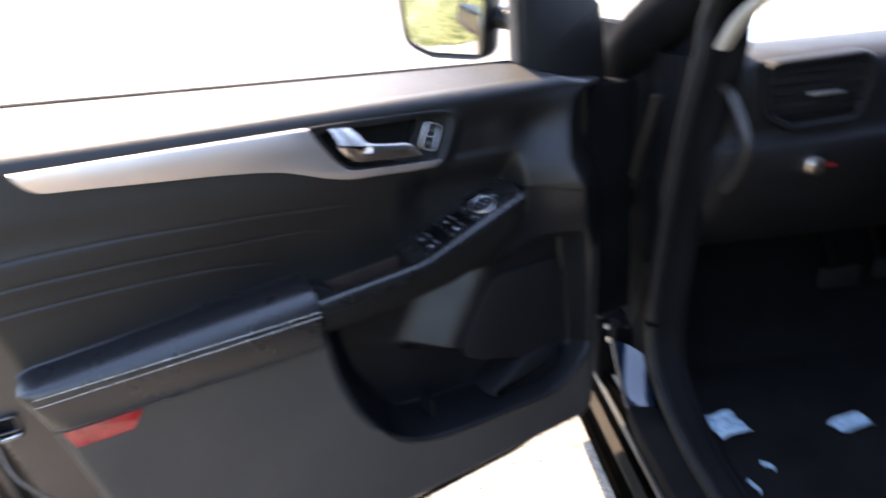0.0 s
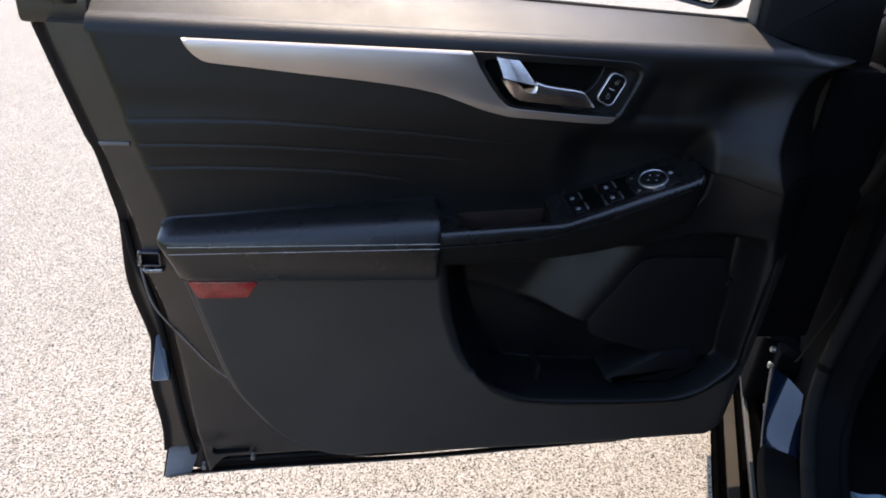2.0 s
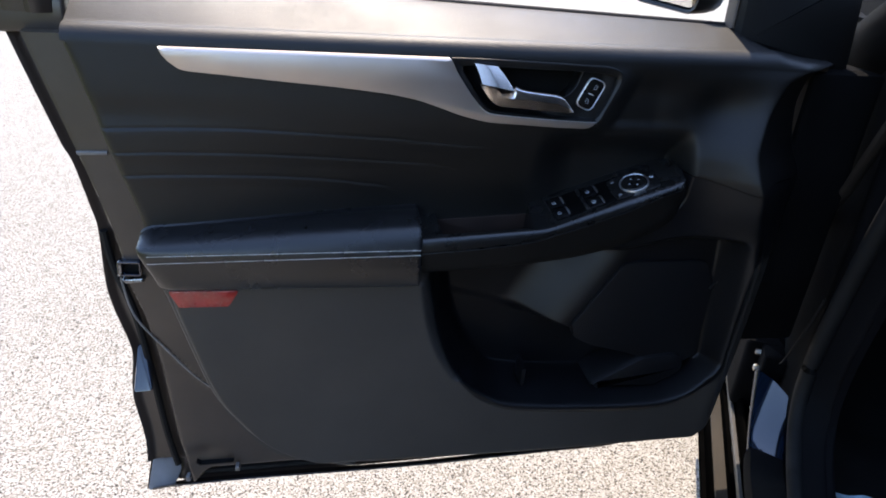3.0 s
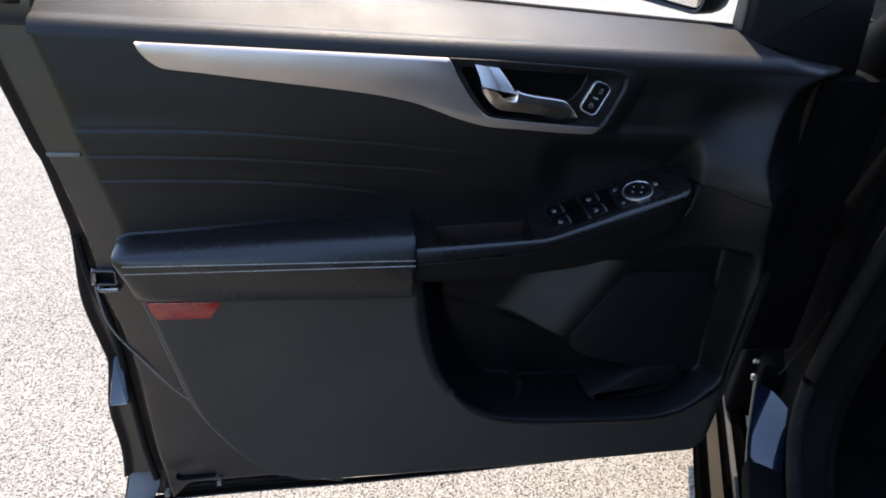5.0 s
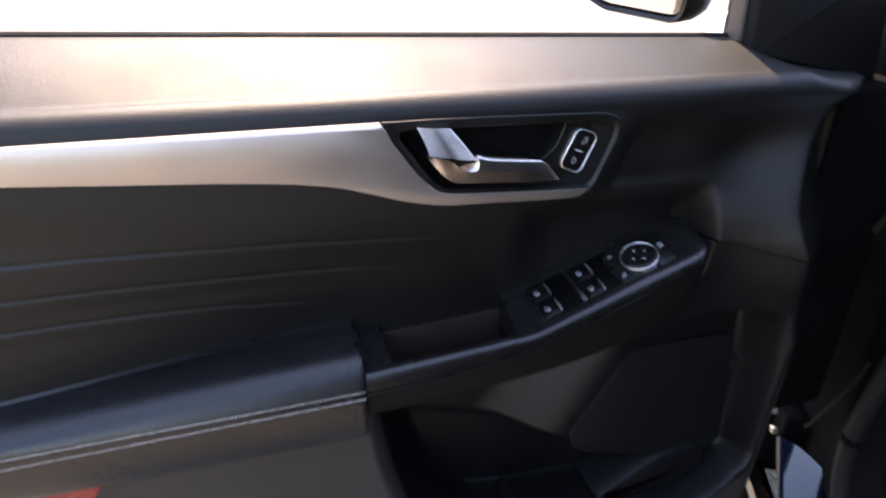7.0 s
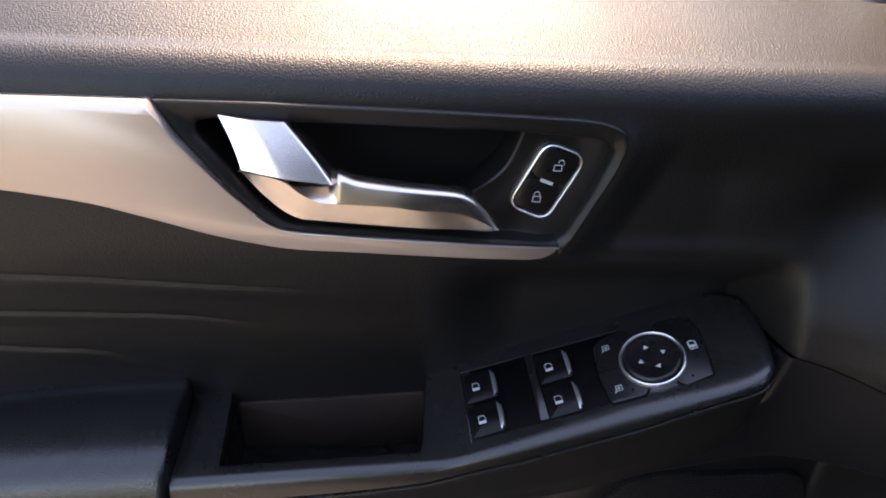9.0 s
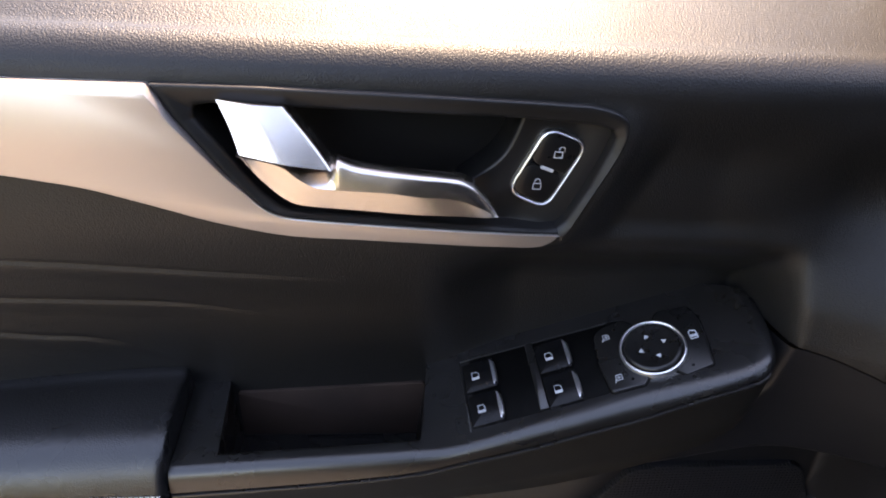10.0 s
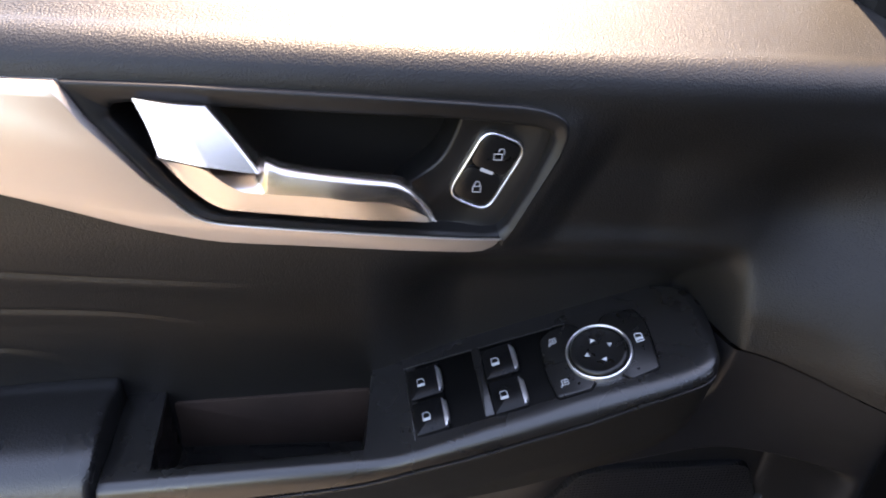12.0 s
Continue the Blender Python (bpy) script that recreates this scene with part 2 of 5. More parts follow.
def sheet(fn, us, vs, off=None, bm=None):
    """A surface fn(u, v) over two rows of values, made solid by the offset off."""
    bm = bm or bmesh.new()
    front = [[bm.verts.new(fn(u, v)) for v in vs] for u in us]
    for a, b in zip(front, front[1:]):
        for k in range(len(vs) - 1):
            bm.faces.new((a[k], a[k + 1], b[k + 1], b[k]))
    if off is not None:
        back = [[bm.verts.new(v.co + Vector(off)) for v in row] for row in front]
        for a, b in zip(back, back[1:]):
            for k in range(len(vs) - 1):
                bm.faces.new((a[k], b[k], b[k + 1], a[k + 1]))
        for f, g in ((front[0], back[0]), (front[-1], back[-1]), ([r[0] for r in front], [r[0] for r in back]), ([r[-1] for r in front], [r[-1] for r in back])):
            for k in range(len(f) - 1):
                bm.faces.new((f[k], f[k + 1], g[k + 1], g[k]))
    return bm


def spread(a, b, n):
    return [a + (b - a) * k / n for k in range(n + 1)]


def curve_points(points, per=8):
    """A smooth line through points (Catmull-Rom)."""
    pts = [Vector(p) for p in points]
    out = []
    for i in range(len(pts) - 1):
        p0, p1, p2, p3 = pts[max(0, i - 1)], pts[i], pts[i + 1], pts[min(len(pts) - 1, i + 2)]
        for k in range(per):
            t = k / per
            out.append(0.5 * (2 * p1 + (p2 - p0) * t + (2 * p0 - 5 * p1 + 4 * p2 - p3) * t * t + (3 * p1 - p0 - 3 * p2 + p3) * t**3))
    return out + [pts[-1]]


def tube(points, r, sides=10, per=8, bm=None, flat=1.0, up=(0, 0, 1)):
    """A round (or, by flat, oval) bar along a smooth line."""
    bm = bm or bmesh.new()
    pts = curve_points(points, per) if per > 1 else [Vector(p) for p in points]
    rings = []
    for i, p in enumerate(pts):
        t = (pts[min(i + 1, len(pts) - 1)] - pts[max(i - 1, 0)]).normalized()
        side = t.cross(Vector(up))
        side = side.normalized() if side.length > 1e-4 else Vector((1, 0, 0))
        top = side.cross(t)
        rings.append([p + side * math.cos(a) * r + top * math.sin(a) * r * flat for a in [2 * math.pi * k / sides for k in range(sides)]])
    loft(bm, rings)
    return bm


def box(bm, lo, hi, place=None, bevel=0.0):
    """A block between two corners, through place(x, y, z) if given, its edges rounded."""
    place = place or (lambda x, y, z: Vector((x, y, z)))
    if bevel:
        o = rounded([(lo[0], lo[1]), (hi[0], lo[1]), (hi[0], hi[1]), (lo[0], hi[1])], bevel, 3)
        steps = [(bevel, lo[2]), (bevel * 0.3, lo[2] + bevel * 0.3), (0, lo[2] + bevel), (0, hi[2] - bevel), (bevel * 0.3, hi[2] - bevel * 0.3), (bevel, hi[2])]
        loft(bm, [[place(p.x, p.y, w) for p in inset(o, d * 0.98)] for d, w in steps])
    else:
        o = [Vector((lo[0], lo[1])), Vector((hi[0], lo[1])), Vector((hi[0], hi[1])), Vector((lo[0], hi[1]))]
        loft(bm, [[place(p.x, p.y, w) for p in o] for w in (lo[2], hi[2])])
    return bm


def on_door(u, v, w):
    """Door plane: x along the door, height v, w towards the cabin."""
    return Vector((u, -w, v))


# ---- ground ----
bm = bmesh.new()
sheet(lambda x, y: Vector((x, y, 0)), [-900, -30, -3.4, 8, 900], [-900, -30, 0, 30, 900], bm=bm)
tagged(part("ground", bm, ground_mat), "pale exposed-aggregate concrete driveway with dark speckled stones", "driveway", kind="structure")


# ---- the open door ----
door = thing("car_door", "open front car door with black leather and vinyl inner trim", "car door")


def belt(x):
    return 1.0925 - 0.0285 * x


def crest(z):
    return along([(0.38, 0.50), (0.55, 0.496), (0.70, 0.488), (0.80, 0.472), (0.84, 0.456), (0.872, 0.446), (0.895, 0.436), (0.93, 0.4320), (0.963, 0.440), (1.0, 0.4540), (1.025, 0.4690), (1.040, 0.498), (1.05, 0.535), (1.07, 0.555)], z)


def swell_top(z):
    return along([(0.38, -0.016), (0.50, -0.018), (0.80, -0.042), (0.88, -0.060), (0.93, -0.041), (0.985, -0.018), (1.03, -0.010), (1.06, -0.008)], z)


def swell(x, z, y):
    """The front end of the trim: it swells towards the cabin up to a crest and turns away there to the hinge side."""
    c = crest(z)
    top = swell_top(z)
    k = min(1.0, max(0.0, (x - c + 0.115) / 0.115)) ** 2.1
    d = x - c
    return lerp(y, top, k) + 0.86 * (0.5 * (d + math.sqrt(d * d + 0.00009)) - 0.0015)


def seam(x):
    """Height of the joint between the upper and the lower trim."""
    return lerp(0.742, 0.889, smooth(0.16, 0.340, x)) - 0.013 * smooth(0.36, 0.445, x) + 0.010 * smooth(0.447, 0.459, x) - 0.010 * smooth(0.47, 0.56, x)


def left_edge(z):
    return along([(0.362, -0.03), (0.3646, -0.108), (0.382, -0.182), (0.408, -0.237), (0.437, -0.271), (0.482, -0.303), (0.511, -0.321), (0.558, -0.338), (0.616, -0.353), (0.671, -0.367), (0.708, -0.376), (0.736, -0.392), (0.80, -0.400), (0.878, -0.418), (0.947, -0.433), (1.004, -0.445), (1.054, -0.459), (1.09, -0.466)], z)


def right_edge(z):
    return along([(0.375, 0.40), (0.385, 0.455), (0.405, 0.49), (0.43, 0.512), (0.54, 0.528), (0.75, 0.535), (0.88, 0.560), (1.0, 0.572), (1.04, 0.580), (1.09, 0.58)], z)


PLEATS = [((-0.44, 0.937), (-0.348, 0.9400), (-0.266, 0.9400), (-0.210, 0.9375), (-0.139, 0.9330), (-0.065, 0.9285), (-0.030, 0.9250), (0.031, 0.9200), (0.10, 0.915)), ((-0.44, 0.9055), (-0.354, 0.9075), (-0.270, 0.9060), (-0.213, 0.9030), (-0.139, 0.8975), (-0.073, 0.8925), (-0.040, 0.8905), (-0.008, 0.8878), (0.024, 0.8805), (0.060, 0.867)), ((-0.43, 0.8740), (-0.359, 0.8756), (-0.288, 0.8745), (-0.215, 0.8705), (-0.140, 0.8630), (-0.110, 0.8575), (-0.084, 0.8540), (-0.065, 0.8480), (-0.047, 0.8360), (-0.024, 0.8225))]
PLEAT_END = (0.10, 0.055, -0.01)


BEZEL_OUT = [(0.0006, 1.0402), (0.05, 1.0402), (0.1256, 1.0386), (0.1794, 1.0372), (0.2072, 1.0362), (0.2158, 1.0350), (0.2232, 1.0330), (0.2280, 1.0304), (0.2308, 1.0267), (0.2315, 1.0202), (0.2292, 1.0109), (0.2253, 1.0007), (0.2167, 0.9802), (0.2101, 0.9642), (0.2052, 0.9570)]
STRIP_INNER = [(0.0042, 1.0325), (0.0087, 1.0237), (0.0190, 1.0094), (0.0299, 0.9944), (0.0419, 0.9810), (0.0469, 0.9762), (0.0522, 0.9727), (0.0577, 0.9707), (0.0689, 0.9692), (0.0978, 0.9670), (0.1273, 0.9651), (0.1576, 0.9634), (0.1884, 0.9622), (0.2046, 0.9622)]
STRIP_LOW = [(0.1890, 0.9520), (0.1583, 0.9526), (0.1276, 0.9540), (0.0975, 0.9556), (0.0681, 0.9569), (0.0537, 0.9584), (0.0396, 0.9612), (0.0259, 0.9645), (0.0125, 0.9684), (-0.0005, 0.9730), (-0.0132, 0.9773), (-0.0379, 0.9852), (-0.0625, 0.9900), (-0.0850, 0.9934), (-0.1380, 0.9988), (-0.2060, 1.0040), (-0.2720, 1.0095), (-0.2980, 1.0114), (-0.3170, 1.0130)]
RIM_LINE = [Vector(p) for p in BEZEL_OUT[4:] + [(0.1965, 0.9530)] + STRIP_LOW[:12]]


def rim_distance(x, z):
    """How far a place lies from the outer line of bezel and strip."""
    best, p = 1.0, Vector((x, z))
    for a, b in zip(RIM_LINE, RIM_LINE[1:]):
        e = b - a
        k = min(1.0, max(0.0, (p - a).dot(e) / e.length_squared))
        best = min(best, (p - a - e * k).length)
    return best


def upper_y(x, z):
    deep = lerp(0.012, 0.048, smooth(-0.42, -0.02, x))
    y = along([(0.76, deep), (0.82, deep), (0.88, deep * 0.72), (0.925, deep * 0.36), (0.955, 0.007), (0.985, 0.004), (1.06, 0.004)], z)
    y = lerp(y, swell_top(z) + 0.045, smooth(0.30, 0.40, x) * smooth(0.88, 0.92, z) * (1 - smooth(0.965, 1.03, z)))
    y = lerp(y, -0.003, smooth(0.348, 0.366, x) * (1 - smooth(0.890, 0.95, z)))
    y = swell(x, z, y)
    y = lerp(y, max(y, 0.052), smooth(0.13, 0.20, x) * (1 - smooth(0.343, 0.361, x)) * (1 - smooth(0.895, 0.955, z)))
    # rolled rim round the handle bezel, the face beyond it lies deeper
    if -0.02 < x < 0.36 and 0.90 < z < 1.045:
        d = rim_distance(x, z)
        y += 0.013 * smooth(0.005, 0.034, d) * smooth(0.10, 0.215, x) * (1 - smooth(0.29, 0.36, x)) * smooth(0.935, 0.965, z) * (1 - smooth(0.995, 1.040, z))
        y -= 0.0022 * (1 - smooth(0.002, 0.012, d)) * (1 - smooth(1.02, 1.04, z)) * smooth(0.16, 0.205, x)
    for line, end in zip(PLEATS, PLEAT_END):
        d = z - along(line, x)
        fade = 1 - smooth(end - 0.10, end, x)
        y += fade * (0.0009 * math.exp(-((d / 0.0020) ** 2)) - 0.0009 * smooth(-0.018, -0.003, d) * (1 - smooth(-0.003, 0.0018, d)))
    return y


def upper_point(x0, v):
    """v from 0 at the window seal over the shoulder down to 1 at the joint."""
    if v < 0.34:
        k = v / 0.34
        x = lerp(left_edge(1.09) + 0.012, right_edge(1.05), x0)
        zc = 1.0395
        zt = min(belt(x), along([(0.42, 1.0815), (0.432, 1.0765), (0.465, 1.060), (0.50, 1.052), (0.545, 1.0452), (0.60, 1.0415)], x)) if x > 0.42 else belt(x)
        top = min(0.021, 0.8 * (zt - zc))
        ends = smooth(0.40, 0.55, x)
        yb = lerp(0.115, 0.075, ends)
        face = upper_y(x, zc)
        # a shallow slope, then a quarter round over the crest
        a, r = 0.62, 0.022
        if k < a:
            q = k / a
            y, z = lerp(yb, face + r, q), lerp(zt, zc + top, q ** 1.25)
        else:
            q = (k - a) / (1 - a) * math.pi / 2
            y, z = face + r - r * math.sin(q), zc + top * math.cos(q)
        return Vector((x, y, z))
    k = (v - 0.34) / 0.66
    x = lerp(left_edge(1.0), right_edge(0.9), x0)
    z = lerp(1.0395, seam(x), k)
    x = lerp(left_edge(z), right_edge(z), x0)
    z = lerp(1.0395, seam(x) + 0.0005, k)
    if k < 0.03:
        x = lerp(lerp(left_edge(1.09) + 0.012, right_edge(1.05), x0), x, k / 0.03)
    y = upper_y(x, z)
    y += 0.010 * (1 - smooth(0.0, 0.010, x - left_edge(z))) ** 2
    return Vector((x, y, z))


us = spread(0, 0.40, 80) + spread(0.402, 0.70, 150) + spread(0.702, 1, 150)
vs = [0.34 * k / 40 for k in range(40)] + [0.34 + 0.66 * k / 330 for k in range(331)]
HOLE = [Vector(p) for p in ((0.010, 1.0362), (0.212, 1.0322), (0.2262, 1.0268), (0.2288, 1.0195), (0.2266, 1.0115), (0.2143, 0.9800), (0.2062, 0.9640), (0.190, 0.9632), (0.100, 0.9690), (0.056, 0.9745), (0.044, 0.9815), (0.026, 1.0040), (0.0125, 1.0240))]


def inside(poly, x, z):
    hit = False
    for a, b in zip(poly, poly[1:] + poly[:1]):
        if (a.y > z) != (b.y > z) and x < a.x + (z - a.y) * (b.x - a.x) / (b.y - a.y):
            hit = not hit
    return hit


panel_bm = sheet(upper_point, us, vs)
cut = [f for f in panel_bm.faces if inside(HOLE, f.calc_center_median().x, f.calc_center_median().z) and f.calc_center_median().y < 0.02]
bmesh.ops.delete(panel_bm, geom=cut, context="FACES")
part("upper_trim_panel", panel_bm, vinyl, door, "grained black vinyl upper panel with a broad shoulder and pressed pleats")


# lower trim with the recess for pocket and loudspeaker
def grille_foot(x):
    return 0.606 - 0.30 * (x - 0.235)


def lip(x):
    return along([(0.05, 0.540), (0.08, 0.515), (0.133, 0.4945), (0.233, 0.4845), (0.386, 0.4830), (0.434, 0.4980), (0.469, 0.5260), (0.50, 0.565)], x)


def recess(x, z):
    """How far inside the recess a place is, 0 to 1."""
    left = along([(0.48, 0.105), (0.50, 0.090), (0.53, 0.062), (0.588, 0.024), (0.652, 0.002), (0.721, -0.010)], z)
    k = smooth(left - 0.016, left + 0.040, x)
    k *= smooth(lip(x), lip(x) + 0.010, z)
    k *= 1 - smooth(0.462, 0.480, x + 0.10 * (z - 0.70))
    k *= 1 - smooth(0.742, 0.772, z - 0.025 * smooth(0.25, 0.40, x))
    return k


def pod_foot(x):
    return along([(-0.04, 0.738), (0.06, 0.742), (0.19, 0.758), (0.25, 0.773), (0.31, 0.798), (0.345, 0.824), (0.358, 0.842)], x)


def lower_y(x, z):
    y = -0.013 + 0.010 * smooth(0.60, 0.80, z) * smooth(-0.02, 0.05, x)
    y = swell(x, z, y)
    y += 0.0035 * (math.exp(-(((x - 0.497) / 0.006) ** 2)) - math.exp(-(((x - 0.482) / 0.005) ** 2))) * smooth(0.50, 0.58, z) * (1 - smooth(0.74, 0.80, z))
    # floor of the recess: deep pocket, sloping flank, loudspeaker seat
    slope = x - 0.60 * (z - 0.66)
    seat = lerp(0.085, 0.032, smooth(0.135, 0.262, slope))
    floor = lerp(0.090, seat, smooth(grille_foot(x) - 0.022, grille_foot(x) + 0.004, z))
    y = lerp(y, floor, recess(x, z))
    y = lerp(y, max(y, 0.052), smooth(0.22, 0.29, x) * (1 - smooth(0.343, 0.361, x)) * smooth(pod_foot(x) + 0.004, pod_foot(x) + 0.020, z))
    # rolled lip along the mouth of the pocket, and rolled outer edges
    y -= 0.006 * math.exp(-(((z - lip(x) + 0.004) / 0.007) ** 2)) * smooth(0.07, 0.12, x) * (1 - smooth(0.44, 0.49, x))
    y += 0.028 * (1 - smooth(panel_foot(x), panel_foot(x) + 0.026, z)) ** 1.5
    y += 0.012 * (1 - smooth(0.0, 0.012, x - left_edge(z))) ** 2
    y += 0.004 * smooth(0.716, 0.724, z) * (1 - smooth(-0.03, 0.0, x))
    return y


def panel_foot(x):
    return along([(-0.30, 0.3610), (-0.146, 0.3616), (0.15, 0.3642), (0.36, 0.371), (0.46, 0.376), (0.53, 0.380)], x)


def lower_point(x0, v):
    x = lerp(-0.40, 0.53, x0)
    z = lerp(0.376, seam(x) - 0.0015, v)
    x = lerp(left_edge(z), right_edge(z), x0)
    z = lerp(panel_foot(x), seam(x) - 0.0005, v)
    return Vector((x, lower_y(x, z), z))


lower_us, lower_vs = spread(0, 1, 420), spread(0, 1, 290)
lower_bm = sheet(lower_point, lower_us, lower_vs)


# splits one panel in two, so the recess carries its shade as colour
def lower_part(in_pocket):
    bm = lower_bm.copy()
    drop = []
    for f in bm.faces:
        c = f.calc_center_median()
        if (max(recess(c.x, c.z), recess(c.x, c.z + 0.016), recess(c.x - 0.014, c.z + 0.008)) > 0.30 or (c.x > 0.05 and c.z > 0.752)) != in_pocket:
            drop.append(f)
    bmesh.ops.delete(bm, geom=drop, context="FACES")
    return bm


part("lower_trim_panel", lower_part(False), lower_plastic, door, "dark grey hard plastic lower panel", 80)
part("map_pocket", lower_part(True), pocket_shade_black, door, "moulded map pocket and loudspeaker recess, painted black for its shade", 80)

o = rounded([(0.325, 0.7330), (0.303, 0.7270, 0.012), (0.2340, 0.6160, 0.012), (0.2420, 0.5900, 0.016), (0.275, 0.5740, 0.02), (0.4400, 0.5260, 0.02), (0.4700, 0.5500, 0.02), (0.4660, 0.690, 0.02), (0.4450, 0.7330, 0.02)], 0.012, 5)
grille = part("speaker_grille", slab(o, on_door, -0.042, -0.0255, 0.004), grille_mat, door, "perforated black loudspeaker grille")
o = rounded([(0.4560, 0.6800), (0.4640, 0.6850), (0.4690, 0.6990), (0.4635, 0.6920)], 0.002, 3)
part("clip", slab(o, on_door, -0.027, -0.022, 0.001), pod_plastic, grille)
# a rib and a ramp at the bottom of the pocket
bm = bmesh.new()
box(bm, (0.160, 0.020, 0.500), (0.166, 0.060, 0.535))
part("pocket_rib", bm, pocket_shade_black, door)
o = rounded([(0.27, 0.490, 0.01), (0.40, 0.486, 0.03), (0.455, 0.520, 0.03), (0.440, 0.560, 0.03), (0.37, 0.552, 0.05)], 0.02, 8)
part("pocket_ramp", slab(o, on_door, -0.085, -0.016, 0.014), pocket_shade_black, door)

# red reflector
o = rounded([(-0.3715, 0.7165), (-0.2765, 0.7160), (-0.293, 0.6905), (-0.3590, 0.6900)], 0.003, 3)
part("red_reflector", slab(o, on_door, 0.004, 0.0165, 0.0012), red_lens, door, "red trapezoid safety reflector")

# rounded rear edge of the trim, coloured paler for its highlight
edge_bead = [(left_edge(z) + 0.0015, -0.0005, z) for z in (0.366, 0.374, 0.390, 0.41, 0.44, 0.48, 0.53, 0.60, 0.68, 0.712)]
part("panel_edge", tube(edge_bead, 0.0040, 10, 5), edge_highlight_grey, door)

# satin strip
outline = [Vector(p) for p in [(-0.3460, 1.0399), (-0.18, 1.0401), (-0.0006, 1.0400)] + STRIP_INNER + [(0.2030, 0.9572), (0.1965, 0.9530)]]
outline += [Vector((p.x, p.y)) for p in curve_points([(x, z, 0) for x, z in STRIP_LOW], 6)]
outline += [Vector(p) for p in ((-0.3250, 1.0150), (-0.3350, 1.0226), (-0.3420, 1.0310))]
o = resampled(outline, 360, (-0.3460, 1.0399))


def facet(p, d, high):
    """The strip's front edge: a broad upper bevel, a fine one elsewhere."""
    on_top = smooth(-0.0012, -0.0002, p.y - 1.0400) * (1 - smooth(-0.003, 0.0, p.x))
    return d + (high - d) * on_top


bm = bmesh.new()
rings = []
for d, high, w, w_top in ((0, 0, -0.012, -0.012), (0, 0, -0.0008, -0.0030), (0.0003, 0.0024, -0.0002, -0.0004), (0.0008, 0.0030, 0.0, 0.0)):
    ins, ins_top = inset(o, d), inset(o, high)
    ring = []
    for p, q, s in zip(o, ins, ins_top):
        k = facet(p, 0.0, 1.0)
        e = q.lerp(s, k)
        ring.append(on_door(e.x, e.y, lerp(w, w_top, k) + 0.0045 + 0.12 * (e.y - 1.0)))
    rings.append(ring)
loft(bm, rings)
part("trim_strip", bm, trim_metal, door, "satin aluminium trim strip")

inner_lip = [(x, z - 0.0004) for x, z in STRIP_INNER[4:]]
part("trim_lip", tube([(x, -0.0051 - 0.12 * (z - 1.0), z) for x, z in inner_lip], 0.0007, 8, 8), chrome_ring, door)

# bezel round the door handle
outer = resampled([Vector(p) for p in BEZEL_OUT + STRIP_INNER[::-1]], 200, BEZEL_OUT[0])
INN = [(0.0178, 1.0270), (0.0195, 1.0292), (0.0265, 1.0303), (0.0597, 1.0297), (0.1259, 1.0283), (0.1755, 1.0277), (0.2163, 1.0250), (0.2236, 1.0224), (0.2254, 1.0189), (0.2243, 1.0127), (0.2165, 0.9899), (0.2073, 0.9698), (0.2032, 0.9655), (0.1955, 0.9642), (0.1694, 0.9658), (0.1273, 0.9685), (0.0977, 0.9706), (0.0687, 0.9730), (0.0602, 0.9740), (0.0547, 0.9764), (0.0470, 0.9835), (0.0374, 0.9960), (0.0307, 1.0062), (0.0219, 1.0178), (0.0177, 1.0235)]
inner = [min((Vector(q) for q in resampled([Vector(p) for p in INN], 1200, INN[0])), key=lambda q: (q - p).length) for p in outer]
bm = bmesh.new()
rings = [[on_door(p.x, p.y, w) for p in inset(outer, d)] for d, w in ((0, -0.016), (0, 0.0002), (0.0005, 0.0010), (0.0012, 0.0013))]
rings += [[on_door(*p.lerp(q, k), w) for p, q in zip(outer, inner)] for k, w in ((0.40, 0.0006), (0.70, -0.0004), (0.90, -0.0014), (0.98, -0.0026), (1.0, -0.0042))]
rings += [[on_door(p.x, p.y, w) for p in inset(inner, d)] for d, w in ((0.0006, -0.020), (0.003, -0.036))]
loft(bm, rings, close_first=False)
bezel = part("handle_bezel", bm, bezel_plastic, door, "satin black handle bezel", 60)
part("recess_floor", slab(resampled([Vector(p) for p in INN], 120, INN[0]), on_door, -0.038, -0.034, 0.0005), cavity_plastic, bezel)


def carrier(u, v):
    """Surround of the lock switch: flat, hollowed and turned away where it runs under the tip of the handle."""
    z = lerp(1.0285, 0.9640, v)
    left = along([(0.964, 0.120), (0.972, 0.134), (0.9800, 0.1440), (0.9886, 0.1538), (0.9913, 0.1570), (1.002, 0.1677), (1.0117, 0.1727), (1.0285, 0.1778)], z)
    right = along([(0.9640, 0.1955), (0.9655, 0.2028), (0.9698, 0.2069), (0.9899, 0.2161), (1.0127, 0.2239), (1.0189, 0.2250), (1.0224, 0.2232), (1.0250, 0.2163), (1.0272, 0.1960), (1.0285, 0.1800)], z)
    x = lerp(left, right, u)
    y = 0.0118 - 0.0028 * smooth(0.60, 1.0, u) + 0.0215 * (1 - smooth(0.0, 0.055, u)) ** 1.5 + 0.007 * (1 - smooth(0.0, 0.40, u)) * smooth(0.998, 0.972, z)
    return Vector((x, y, z))


part("switch_carrier", sheet(carrier, spread(0, 1, 50), spread(0, 1, 50), (0, 0.004, 0)), bezel_plastic, bezel, "", 80)

# lock switch
LOCK = [(0.1912, 1.0210), (0.2152, 1.0125), (0.1975, 0.9728), (0.1740, 0.9830)]


def on_lock(u, v, w):
    return Vector((u, 0.0125 - w, v))


